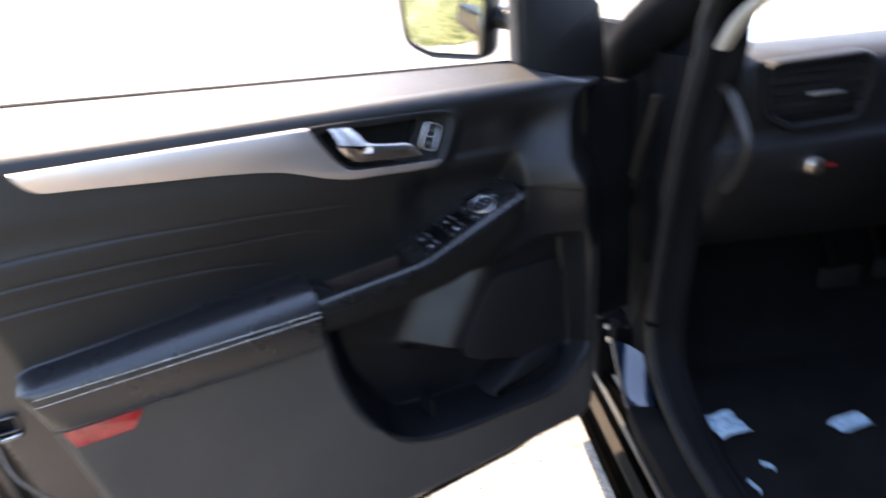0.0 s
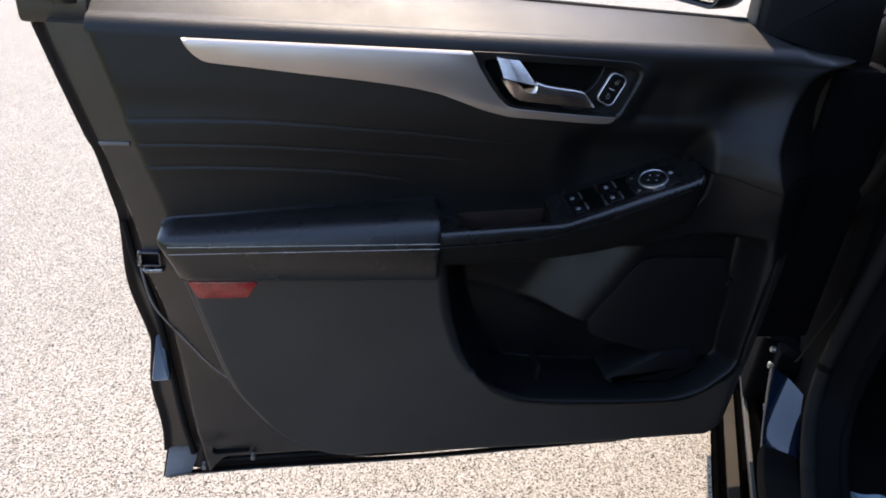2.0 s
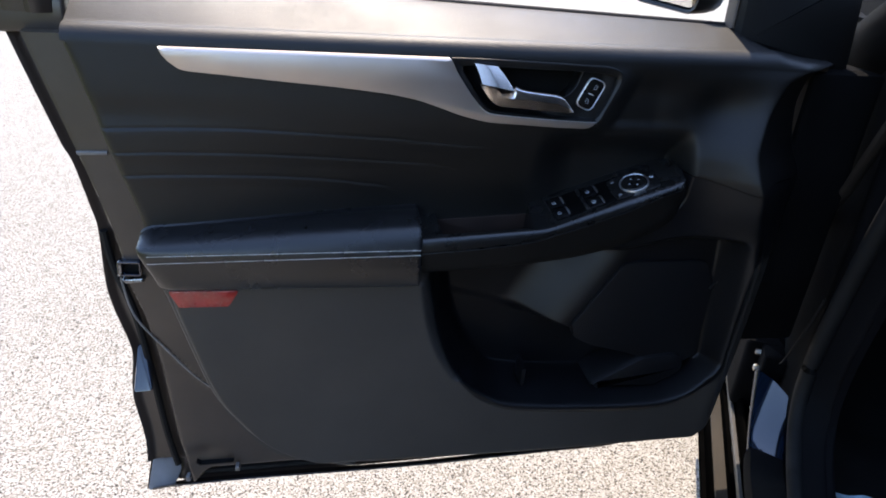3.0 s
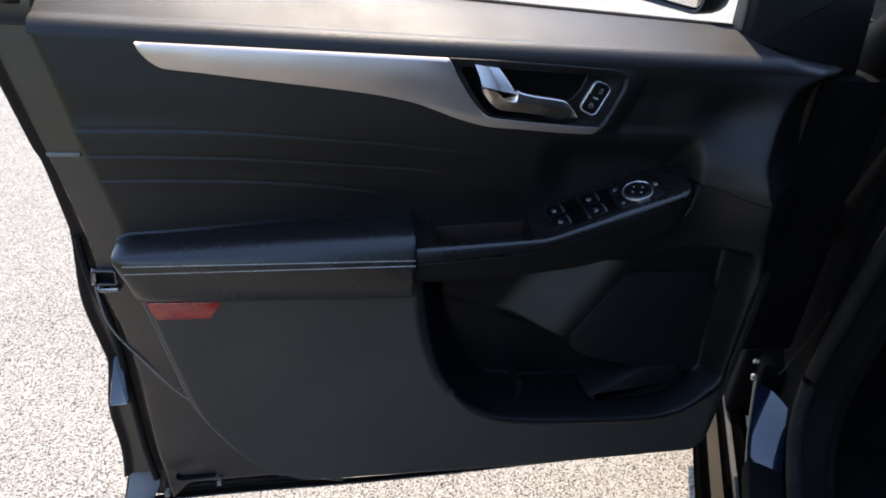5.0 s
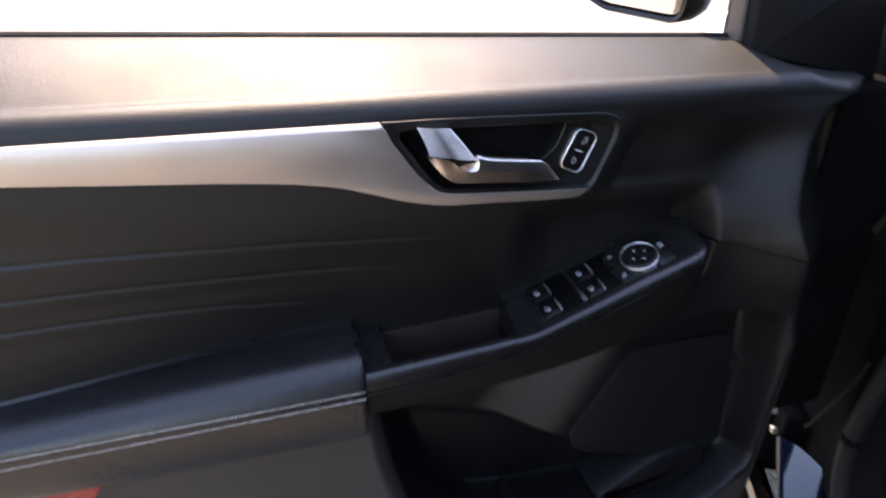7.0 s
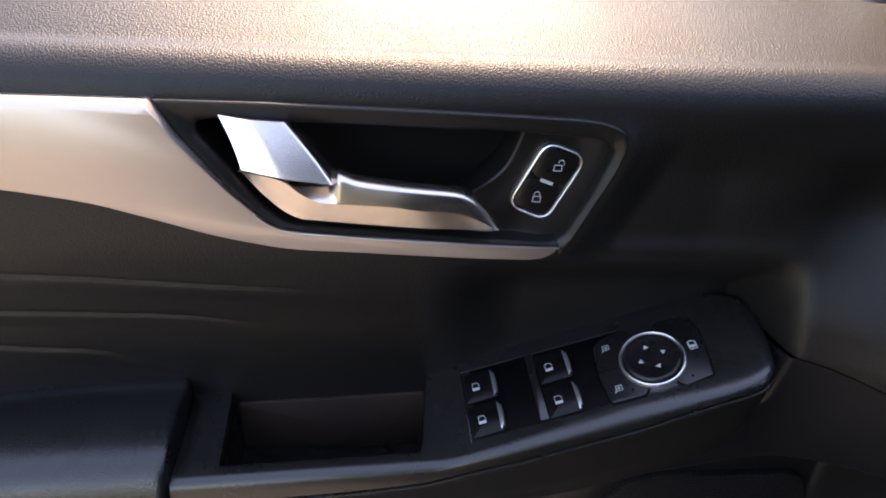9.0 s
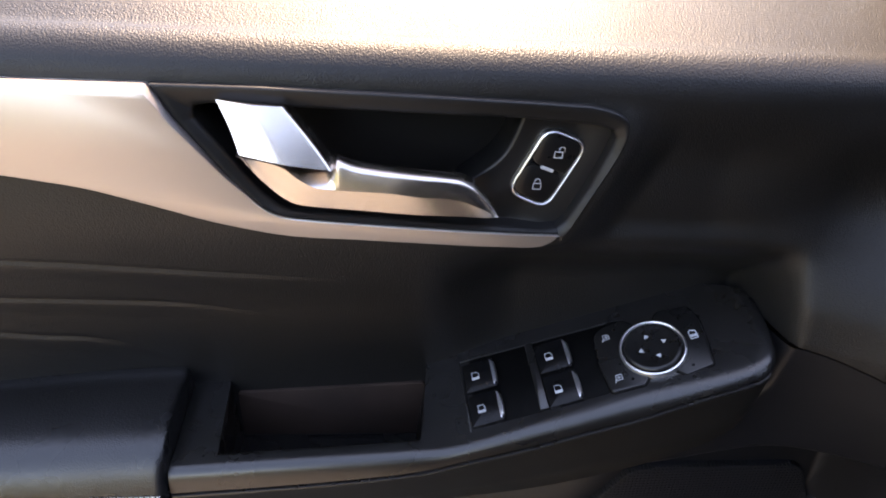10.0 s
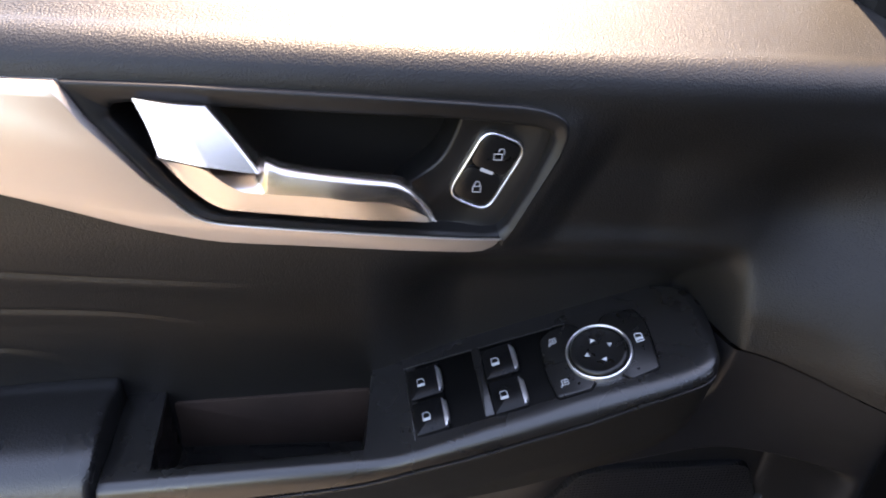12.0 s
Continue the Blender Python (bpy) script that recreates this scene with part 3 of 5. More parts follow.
o = resampled(rounded(LOCK, 0.0090, 8), 72, LOCK[0])
bm = bmesh.new()
loft(bm, [[on_lock(p.x, p.y, w) for p in inset(o, d)] for d, w in ((-0.0003, 0), (-0.0003, 0.0030), (0.0001, 0.0040), (0.0008, 0.0044), (0.0014, 0.0038), (0.0016, 0.0026), (0.0016, 0))], False, False)
lock = part("lock_switch", slab(inset(o, 0.0012), on_lock, 0.0, 0.0012, 0.0004), gloss_black, door, "central lock switch with a chrome ring")
part("chrome_ring", bm, chrome_ring, lock)
A, B, C, D = [Vector(p) for p in LOCK]


def half(k0, k1):
    return rounded([A.lerp(D, k0).lerp(B.lerp(C, k0), 0.07), A.lerp(D, k0).lerp(B.lerp(C, k0), 0.93), A.lerp(D, k1).lerp(B.lerp(C, k1), 0.93), A.lerp(D, k1).lerp(B.lerp(C, k1), 0.07)], 0.0062, 6)


for k0, k1 in ((0.05, 0.491), (0.509, 0.95)):
    part("lock_button", slab(half(k0, k1), on_lock, 0.001, 0.0036, 0.0008), button_satin, lock)
mid = (A + B + C + D) / 4
ax, ay = (B - A).normalized(), (D - A).normalized()


def bar(bm, c, d, length, width, place, low, high):
    """A thin printed bar centred on c along d."""
    c, d = Vector(c), Vector(d).normalized()
    n = Vector((-d.y, d.x))
    o = [c + d * length / 2 + n * width / 2, c - d * length / 2 + n * width / 2, c - d * length / 2 - n * width / 2, c + d * length / 2 - n * width / 2]
    loft(bm, [[place(p.x, p.y, w) for p in o] for w in (low, high)])


def polyline(bm, pts, width, place, low, high):
    for a, b in zip(pts, pts[1:]):
        a, b = Vector(a), Vector(b)
        bar(bm, (a + b) / 2, b - a, (b - a).length + width * 0.8, width, place, low, high)


bm = bmesh.new()
bar(bm, mid, ax, 0.0072, 0.0017, on_lock, 0.0030, 0.0040)
part("indicator", bm, print_white, lock)


def padlock(c, is_open):
    """The printed padlock sign."""
    bm = bmesh.new()
    x, y = c
    s, line = 0.0021, 0.00045
    polyline(bm, [(x - s, y - 0.0030), (x + s, y - 0.0030), (x + s, y + 0.0003), (x - s, y + 0.0003), (x - s, y - 0.0030)], line, on_lock, 0.0034, 0.0038)
    cx = x + (0.0016 if is_open else 0)
    arc = [(cx + 0.0015 * math.cos(a), y + 0.0016 + 0.0016 * math.sin(a)) for a in spread(0, math.pi, 6)]
    arc = [(cx + 0.0015, y + 0.0003)] + arc + ([] if is_open else [(cx - 0.0015, y + 0.0003)])
    polyline(bm, arc, line, on_lock, 0.0034, 0.0038)
    return bm


part("lock_sign", padlock(mid - ay * 0.0105 + Vector((0.0006, 0.0)), True), print_white, lock)
part("lock_sign", padlock(mid + ay * 0.0100, False), print_white, lock)

# the chromed pull handle: a paddle above and a blade below
def paddle(u, v):
    """Bent plate, falling away to its free edge."""
    fold = 1 - 2.2 * (math.sqrt((u - 0.46) ** 2 + 0.012) - 0.11)
    return Vector((
        lerp(lerp(0.0306, 0.0615, u), lerp(0.0405, 0.0846, u), v) + 0.0008 * math.sin(math.pi * v),
        lerp(-0.0035, -0.0128, v) - 0.0024 * fold + 0.004 * smooth(0.955, 1.0, u) ** 2,
        lerp(lerp(1.0348, 1.0319, u), lerp(1.0112, 1.0036, u), v)))


handle = part("door_handle", sheet(paddle, spread(0, 1, 40), spread(0, 1, 14), (0.0005, 0.007, -0.001)), chrome, door, "polished chrome interior door pull")

TOP = [(0.0385, 1.0103), (0.050, 1.0082), (0.060, 1.0060), (0.070, 1.0050), (0.0800, 1.0048), (0.0855, 1.0078), (0.0938, 1.0052), (0.1045, 1.0034), (0.1264, 1.0009), (0.1476, 0.9978), (0.1546, 0.9938), (0.1608, 0.9869), (0.1667, 0.9798), (0.1682, 0.9772)]
CREASE = [(0.0385, 1.0100), (0.050, 1.0078), (0.0600, 1.0046), (0.0668, 0.9989), (0.0745, 0.9945), (0.084, 0.9933), (0.1127, 0.9918), (0.1266, 0.9898), (0.1436, 0.9880), (0.1600, 0.9815), (0.1682, 0.9768)]
LOW = [(0.0385, 1.0094), (0.0458, 0.9996), (0.0528, 0.9913), (0.059, 0.9856), (0.0655, 0.9823), (0.0737, 0.9814), (0.0986, 0.9796), (0.1269, 0.9775), (0.1559, 0.9757), (0.1645, 0.9753), (0.1682, 0.9762)]


def blade(x, v):
    t, l, crease = along(TOP, x), along(LOW, x), along(CREASE, x)
    tip = smooth(0.115, 0.1682, x)
    under = smooth(0.056, 0.067, x) * (1 - smooth(0.0800, 0.0862, x))
    away = 0.0035 * smooth(0.105, 0.1682, x) ** 1.6
    y_top, y_mid, y_low = lerp(-0.0104, -0.0096, tip) + 0.012 * under + away, lerp(-0.0126, -0.0120, tip) + away, lerp(-0.0094, -0.0100, tip) + away
    if v <= 1:
        return Vector((x, lerp(y_top, y_mid, v) + 0.0035 * max(0.0, 1 - v / 0.22) ** 2 - 0.0003 * math.sin(math.pi * v), lerp(t, crease, v)))
    k = v - 1
    return Vector((x, lerp(y_mid, y_low, k) + 0.003 * smooth(0.95, 1.0, k), lerp(crease, l, k)))


# an upper facet that looks up and a flat lower one
bm = sheet(blade, spread(0.0386, 0.1681, 110), spread(0, 1, 16), (0, 0.005, 0))
part("handle_blade", sheet(blade, spread(0.0386, 0.1681, 110), spread(1.0001, 2, 20), (0, 0.005, 0), bm), chrome, handle)

# armrest
AX0, AX1 = -0.402, -0.0265
PROFILE = [(0.050, 0.730), (0.050, 0.806), (0.036, 0.8105), (0.018, 0.8115), (0.0, 0.8095), (-0.015, 0.8050), (-0.026, 0.7975), (-0.0325, 0.7875), (-0.0350, 0.7780), (-0.0350, 0.7680), (-0.0345, 0.7560), (-0.0325, 0.7400), (-0.0290, 0.7280), (-0.0230, 0.7235), (-0.010, 0.7225)]
sect = [(p.x, p.y) for p in curve_points([(y, z, 0) for y, z in PROFILE], 4)]


def arm_point(s, k):
    y, z = sect[k]
    x = lerp(AX0, AX1, s)
    end = lerp(AX0, AX0 + 0.020, smooth(0.80, 0.725, z))
    x = max(x, end)
    rnd = 1 - min(1.0, (x - end) / 0.022)
    rnd2 = 1 - min(1.0, (AX1 - x) / 0.006)
    shrink = 0.010 * (1 - math.sqrt(max(0.0, 1 - rnd * rnd))) + 0.003 * (1 - math.sqrt(max(0.0, 1 - rnd2 * rnd2)))
    c = Vector((0.02, 0.765))
    d = Vector((y, z)) - c
    d = d * max(0.2, 1 - shrink / max(d.length, 0.012))
    rise = lerp(-0.010, 0.009, s) * smooth(0.783, 0.808, z)
    deep = lerp(0.035, 0.0, smooth(-0.42, -0.05, x))
    yy = c.x + d.x
    return Vector((x, yy - deep * smooth(0.0, 0.05, yy), c.y + d.y + rise))


ss = [0.06 * (k / 10) ** 1.5 for k in range(10)] + spread(0.06, 0.98, 30) + spread(0.982, 1, 6)
bm = bmesh.new()
rows = [[bm.verts.new(arm_point(s, k)) for k in range(len(sect))] for s in ss]
for a, b in zip(rows, rows[1:]):
    for k in range(len(sect)):
        j = (k + 1) % len(sect)
        bm.faces.new((a[k], a[j], b[j], b[k]))
bm.faces.new(rows[0]), bm.faces.new(rows[-1])
armrest = part("armrest", bm, leather, door, "padded black leather armrest with pale double stitching")
bm = bmesh.new()
for z0, z1 in ((0.7800, 0.7863), (0.7695, 0.7793)):
    n = 105
    for k in range(n):
        x = lerp(-0.386, -0.028, (k + 0.5) / n)
        kk = (x + 0.386) / 0.36
        z = lerp(z0, z1, kk)
        y = -0.0353 + 0.0022 * smooth(0.779, 0.790, z)
        tube([(x - 0.0011, y + 0.0002, z - 0.0001), (x, y - 0.0005, z), (x + 0.0011, y + 0.0002, z + 0.0001)], 0.00052, 5, 1, bm)
part("stitching", bm, thread, armrest, "pale grey double row of stitches")

# pod with pull cup and switches
SLOPE, LEANS = 0.375, 0.21


def lid_height(x, y):
    """Top of the pod: a level rim round the cup, rising ahead with the switches."""
    a, b = 0.7970 + 0.083 * (x + 0.024), 0.8203 + SLOPE * (x - 0.172)
    lean = lerp(0.10, LEANS, smooth(0.10, 0.165, x))
    return 0.5 * (a + b + math.sqrt((a - b) ** 2 + 0.000009)) + lean * (y + 0.020)


def groove(x):
    return along([(-0.03, 0.7780), (0.06, 0.7860), (0.1309, 0.7960), (0.1663, 0.8074), (0.2013, 0.8190), (0.2352, 0.8325), (0.2688, 0.8456), (0.3007, 0.8610), (0.3317, 0.8740), (0.3560, 0.8800)], x)


def pod_section(x):
    zb, zg, out = pod_foot(x), groove(x), -0.0265
    c = smooth(-0.001, 0.004, x) * (1 - smooth(0.1330, 0.1415, x))
    back = 0.058
    ys = along([(-0.03, -0.018), (0.12, -0.0185), (0.17, -0.019), (0.235, -0.014), (0.27, -0.009), (0.36, -0.008)], x)
    yc = lerp(back, -0.0120, c)
    zc = lerp(lid_height(x, back), 0.750, c)
    pts = [(back + 0.002, zb + 0.004), (0.030, zb), (out + 0.016, zb + 0.001), (out + 0.008, zb + 0.007), (out + 0.0035, lerp(zb, zg, 0.45)), (out + 0.0004, zg - 0.0060), (out - 0.0008, zg - 0.0024), (out - 0.0004, zg - 0.0012), (out + 0.0020, zg - 0.0006), (out + 0.0020, zg + 0.0006), (out + 0.0002, zg + 0.0012)]
    low = zg + 0.0012
    for a in (0.25, 0.5, 0.75, 1.0):
        a *= math.pi / 2
        pts.append((ys + (out - ys) * math.cos(a) ** 0.85, low + (lid_height(x, ys) - low) * math.sin(a) ** 0.85))
    pts += [(lerp(ys, yc - 0.0015, k), lid_height(x, lerp(ys, yc - 0.0015, k))) for k in (0.25, 0.5, 0.75, 1.0)]
    pts += [(yc + 0.0004 * c, lerp(lid_height(x, yc), lid_height(x, yc) - 0.0012, c)), (yc + 0.003 * c, lerp(lid_height(x, yc), 0.776, c)), (yc + 0.0045 * c, zc), (lerp(yc, back, 0.5), zc), (back, zc)]
    return pts


NOSE = 0.3556
xs = spread(-0.0255, -0.0035, 5) + spread(-0.001, 0.004, 7) + spread(0.008, 0.130, 22) + spread(0.1325, 0.1420, 10) + spread(0.146, 0.30, 34) + [NOSE - 0.0556 * (1 - k / 26) ** 1.9 for k in range(1, 26)] + [NOSE - 0.00003]
bm = bmesh.new()
rows = []
for x in xs:
    q = max(0.0, (x - 0.286) / (NOSE - 0.286))
    ahead, behind = (1 - q ** 8) ** 0.45, (1 - q ** 2.2) ** 0.5
    drop = 0.010 * (1 - (1 - max(0.0, (x - 0.336) / (NOSE - 0.336)) ** 3) ** 0.5)
    ring = []
    for k, (y, z) in enumerate(pod_section(x)):
        y1 = 0.0185 + (y - 0.0185) * (ahead if y < 0.0185 else behind)
        if x > 0.15 and k > 13:
            z = lid_height(x, y1)
        ring.append(bm.verts.new((x, y1, z - drop * smooth(groove(x), groove(x) + 0.012, z))))
    rows.append(ring)
base_bm = bmesh.new()
low_rows = [[base_bm.verts.new(v.co) for v in row] for row in rows]
for grid, target in ((rows, bm), (low_rows, base_bm)):
    for a, b in zip(grid, grid[1:]):
        for q in range(len(a)):
            j = (q + 1) % len(a)
            if (q in range(6) or q == len(a) - 1) == (target is base_bm):
                target.faces.new((a[q], a[j], b[j], b[q]))
base_bm.faces.new(low_rows[0][:7]), base_bm.faces.new(low_rows[-1][:7])
bm.faces.new(rows[0][6:]), bm.faces.new(rows[-1][6:])
for target in (bm, base_bm):
    bmesh.ops.delete(target, geom=[v for v in target.verts if not v.link_faces], context="VERTS")
pod = part("switch_pod", bm, pod_plastic, door, "soft black armrest pod with a pull cup", 55)
part("pod_base", base_bm, pod_under, pod, "matt black lower half", 55)

# brown plate painted for the warm light on the cup's back wall
part("cup_light_plate", slab(rounded([(0.004, 0.752), (0.1385, 0.752), (0.1385, 0.8060), (0.004, 0.7960)], 0.003, 4), on_door, -0.0520, -0.0455, 0.0010), cup_light_brown, pod, "brown plate painted for warm light on the back wall of the pull cup")

E1 = Vector((1, 0, SLOPE)).normalized()
NORMAL = Vector((-SLOPE, -LEANS, 1)).normalized()
E2 = NORMAL.cross(E1)
BASE = Vector((0.158, -0.012, 0.8167))


def on_pod(u, v, w):
    """Millimetres on the sloping top of the pod; w upwards."""
    return BASE + (E1 * u + E2 * v + NORMAL * w) * 0.001


# flat plate; the dark of the finger wells is put into its colour
o = rounded([(8.6, 54.0), (124, 53.5, 3), (103, 30, 15), (101, 0.6, 3), (62, 0.2), (9.0, -0.4)], 1.5, 4)
plate = part("switch_plate", slab(o, on_pod, -4, 0.35, 0.3), well_black, door, "flat switch plate, painted black for the shade of its finger wells")
for rail in (((55.0, 1.2), (61.2, 0.8), (61.0, 53.6), (55.6, 53.6)), ((8.0, -1.6), (9.4, -1.6), (9.0, 54.8), (7.6, 54.8)), ((8.0, 53.2), (122, 52.4), (122, 53.8), (7.8, 54.6))):
    part("plate_rail", slab(rounded(list(rail), 0.5, 3), on_pod, -1, 1.5, 0.5), pod_plastic, plate)


def window_sign():
    bm = bmesh.new()
    polyline(bm, [(-2.3, -2.7), (2.3, -2.7), (2.3, 1.2), (1.2, 2.8), (-2.3, 2.8), (-2.3, -2.7)], 0.42, lambda u, v, w: Vector((u, v, w)), 0, 0.25)
    bar(bm, (0, -1.7), (1, 0), 4.2, 1.5, lambda u, v, w: Vector((u, v, w)), 0, 0.25)
    return bm


def window_switch(u, v):
    """One rocker: black cap, bright lip along its edge, printed sign."""
    def at(a, b, w):
        return on_pod(u + a, v + b, w + 0.035 * a)
    cap = part("window_switch", slab(rounded([(-11.2, -11.6), (10.8, -11.6), (10.8, 11.6), (-11.2, 11.6)], 1.0, 3), at, 0.0, 3.2, 0.8), button_black, door)
    bm = bmesh.new()
    sheet(lambda s, k: at(8.4 + 3.3 * math.sin(k * math.pi / 2) * (1 - 0.5 * abs(2 * s - 1) ** 3), lerp(-11.2, 11.2, s), 1.6 + 2.2 * math.cos(k * math.pi / 2) ** 0.8 - 0.8 * abs(2 * s - 1) ** 4), spread(0, 1, 10), spread(0, 1, 5), -NORMAL * 0.0008, bm)
    part("chrome_lip", bm, chrome_ring, cap)
    sign = window_sign()
    for q in sign.verts:
        q.co = at(q.co.x - 3.0, q.co.y, 3.15 + q.co.z)
    part("window_sign", sign, print_white, cap)


for u, v in ((21.4, 11.6), (21.2, 37.6), (72.9, 11.3), (72.7, 37.4)):
    window_switch(u, v)

# mirror controls
KNOB = Vector((135.6, 23.0))
o = rounded([(102.6, 45.5, 8), (110, 49.5, 4), (123.5, 51.2, 1.5), (128.5, 46.3, 2), (131, 25), (126.6, 3.4, 2), (122.6, -0.6, 1.5), (101.8, -0.6, 3), (99.8, 17.2, 10), (100.6, 32.9, 10)], 3, 4)
buttons = part("mirror_button", slab(o, on_pod, -1, 2.1, 0.9), button_satin, door)
part("button_well", slab(inset(o, -1.0), on_pod, -1, 0.62, 0.2), well_black, buttons)
bm = bmesh.new()
bar(bm, (106.5, 23.5), (1, -0.02), 14, 0.5, on_pod, 1.2, 2.25)
part("button_gap", bm, cavity_plastic, buttons)
o = rounded([(145.5, 48.2, 1.5), (149.0, 50.6, 2), (167.3, 48.4, 3), (170.9, 37.0, 14), (169.3, 19.0, 14), (166.6, 1.2, 3), (148.8, -1.4, 2), (144.6, 3.4, 1.5), (140, 12), (140, 38)], 3, 4)
fold = part("fold_button", slab(o, on_pod, -1, 2.1, 0.9), button_satin, door)
part("button_well", slab(inset(o, -1.0), on_pod, -1, 0.60, 0.2), well_black, fold)


def disc(r):
    return [Vector((KNOB.x + r * math.cos(a), KNOB.y + r * math.sin(a))) for a in [2 * math.pi * k / 64 for k in range(64)]]


bm = bmesh.new()
loft(bm, [[on_pod(p.x, p.y, w) for p in disc(r)] for r, w in ((18.5, -1), (18.5, 3.4), (18.0, 4.6), (17.4, 5.2), (16.6, 5.6), (15.6, 5.7), (14.8, 5.4), (10, 5.1), (4, 5.0))])
knob = part("mirror_knob", bm, button_satin, door, "round mirror adjuster with a chrome ring")
bm = bmesh.new()
loft(bm, [[on_pod(p.x, p.y, w) for p in disc(r)] for r, w in ((21.2, 0), (21.2, 3.0), (20.7, 4.2), (19.9, 4.5), (19.2, 4.0), (18.9, 3.2), (18.9, 0))], False, False)
part("chrome_ring", bm, chrome_ring, knob)
for k in range(4):
    a = math.radians(90 * k + 12)
    d = Vector((math.cos(a), math.sin(a)))
    c = KNOB + d * 8.2
    n = Vector((-d.y, d.x))
    bm = bmesh.new()
    tri = [c + d * 1.7, c - d * 1.1 + n * 1.8, c - d * 1.1 - n * 1.8]
    loft(bm, [[on_pod(p.x, p.y, w) for p in tri] for w in (4.9, 5.3)])
    part("arrow_sign", bm, print_white, knob)


def mirror_sign(c, flip, place_w, parent):
    bm = bmesh.new()
    x, y = c
    polyline(bm, [(x - 1.9 * flip, y + 2), (x + 1.9 * flip, y + 2), (x + 1.9 * flip, y - 1.6), (x - 1.9 * flip, y - 1.6), (x - 1.9 * flip, y + 2)], 0.4, on_pod, 2.0, place_w)
    polyline(bm, [(x - 1.9 * flip, y - 0.6), (x - 3.1 * flip, y - 2.8)], 0.6, on_pod, 2.0, place_w)
    polyline(bm, [(x, y + 1.2), (x, y - 0.9)], 0.4, on_pod, 2.0, place_w)
    polyline(bm, [(x - 1, y + 0.2), (x + 1, y + 0.2)], 0.4, on_pod, 2.0, place_w)
    part("mirror_sign", bm, print_white, parent)


mirror_sign((110.0, 40.6), 1, 2.3, buttons)
mirror_sign((109.0, 8.5), 1, 2.3, buttons)
bm = bmesh.new()
polyline(bm, [(160.6, 22.6), (165.1, 22.6), (165.1, 28.1), (162.1, 29.1), (160.6, 28.1), (160.6, 22.6)], 0.6, on_pod, 2.0, 2.3)
bar(bm, (162.9, 24.8), (1, 0), 4, 1.8, on_pod, 2.0, 2.3)
part("fold_sign", bm, print_white, fold)
for c, owner in (((116.8, 5.2), buttons), ((116.6, 45.0), buttons), ((154.6, 4.0), fold)):
    bm = bmesh.new()
    loft(bm, [[on_pod(c[0] + r * math.cos(a), c[1] + r * math.sin(a), w) for a in [math.pi * k / 6 for k in range(12)]] for r, w in ((0.9, 1.8), (0.9, 2.3), (0.5, 2.3))])
    part("indicator", bm, gloss_black, owner)

# ---- sheet-metal shell of the door, window frame, outside mirror ----
def shell_left(z):
    return along([(0.238, -0.487), (0.315, -0.476), (0.368, -0.474), (0.456, -0.480), (0.54, -0.469), (0.565, -0.472), (0.655, -0.488), (0.765, -0.485), (0.80, -0.490), (0.868, -0.502), (0.884, -0.509), (1.05, -0.552), (1.12, -0.566)], z)


def inner_left(z):
    return along([(0.24, -0.402), (0.30, -0.408), (0.38, -0.418), (0.478, -0.424), (0.62, -0.436), (0.69, -0.453), (0.737, -0.456), (0.79, -0.465), (0.88, -0.486), (1.05, -0.528), (1.12, -0.542)], z)


def shell_right(z):
    return along([(0.238, 0.40), (0.29, 0.47), (0.32, 0.530), (0.45, 0.540), (0.90, 0.562), (1.10, 0.575)], z)


def shell_foot(x):
    return along([(-0.486, 0.239), (-0.43, 0.2467), (-0.10, 0.260), (0.18, 0.2746), (0.41, 0.285), (0.55, 0.288)], x)


def shell_point(u, v):
    z = lerp(0.238, 1.040, v)
    x = lerp(shell_left(z), shell_right(z), u)
    foot = shell_foot(x) - 0.238
    z += foot * (1 - v)
    k = smooth(-0.004, 0.010, x - inner_left(z)) * smooth(0.286, 0.300, z - foot + 0.05 * smooth(-0.36, -0.42, x) * smooth(0.40, 0.28, z))
    k *= 1 - smooth(-0.06, -0.02, x) * (1 - smooth(0.49, 0.52, x)) * smooth(0.42, 0.45, z) * (1 - smooth(0.80, 0.84, z))
    y = lerp(0.100, 0.056, k)
    y -= 0.010 * smooth(0.012, 0.0, x - shell_left(z)) * (1 - k)
    y += 0.5 * max(0.0, z - 0.236) * smooth(-0.415, -0.440, x) * (1 - smooth(0.297, 0.303, z))
    # the lower part of the inner sheet lies a little deeper than the part round the latch
    edge = along([(-0.47, 0.70), (-0.454, 0.690), (-0.444, 0.631), (-0.403, 0.567), (-0.367, 0.515), (-0.327, 0.476), (-0.20, 0.42)], x)
    y += 0.008 * (1 - smooth(edge - 0.006, edge + 0.001, z)) * k
    y += 0.006 * math.exp(-(((x + 0.375) / 0.03) ** 2 + ((z - 0.345) / 0.018) ** 2)) * k
    return Vector((x, y, z))


us = [k / 60 * 0.16 for k in range(60)] + spread(0.16, 1, 40)
vs = [k / 30 * 0.10 for k in range(30)] + spread(0.10, 1, 90)
shell = part("door_shell", sheet(shell_point, us, vs, (0, 0.035, 0)), shut_paint, door, "black painted sheet-metal door shell")
edge_line = [(-0.452, 0.0535, 0.700), (-0.452, 0.0535, 0.690), (-0.442, 0.0540, 0.631), (-0.403, 0.0545, 0.567), (-0.367, 0.0548, 0.515), (-0.325, 0.0548, 0.474)]
# pale tube painted for the highlight along the crease of the sheet
part("shell_crease_line", tube(edge_line, 0.0016, 8, 6), crease_grey, shell)
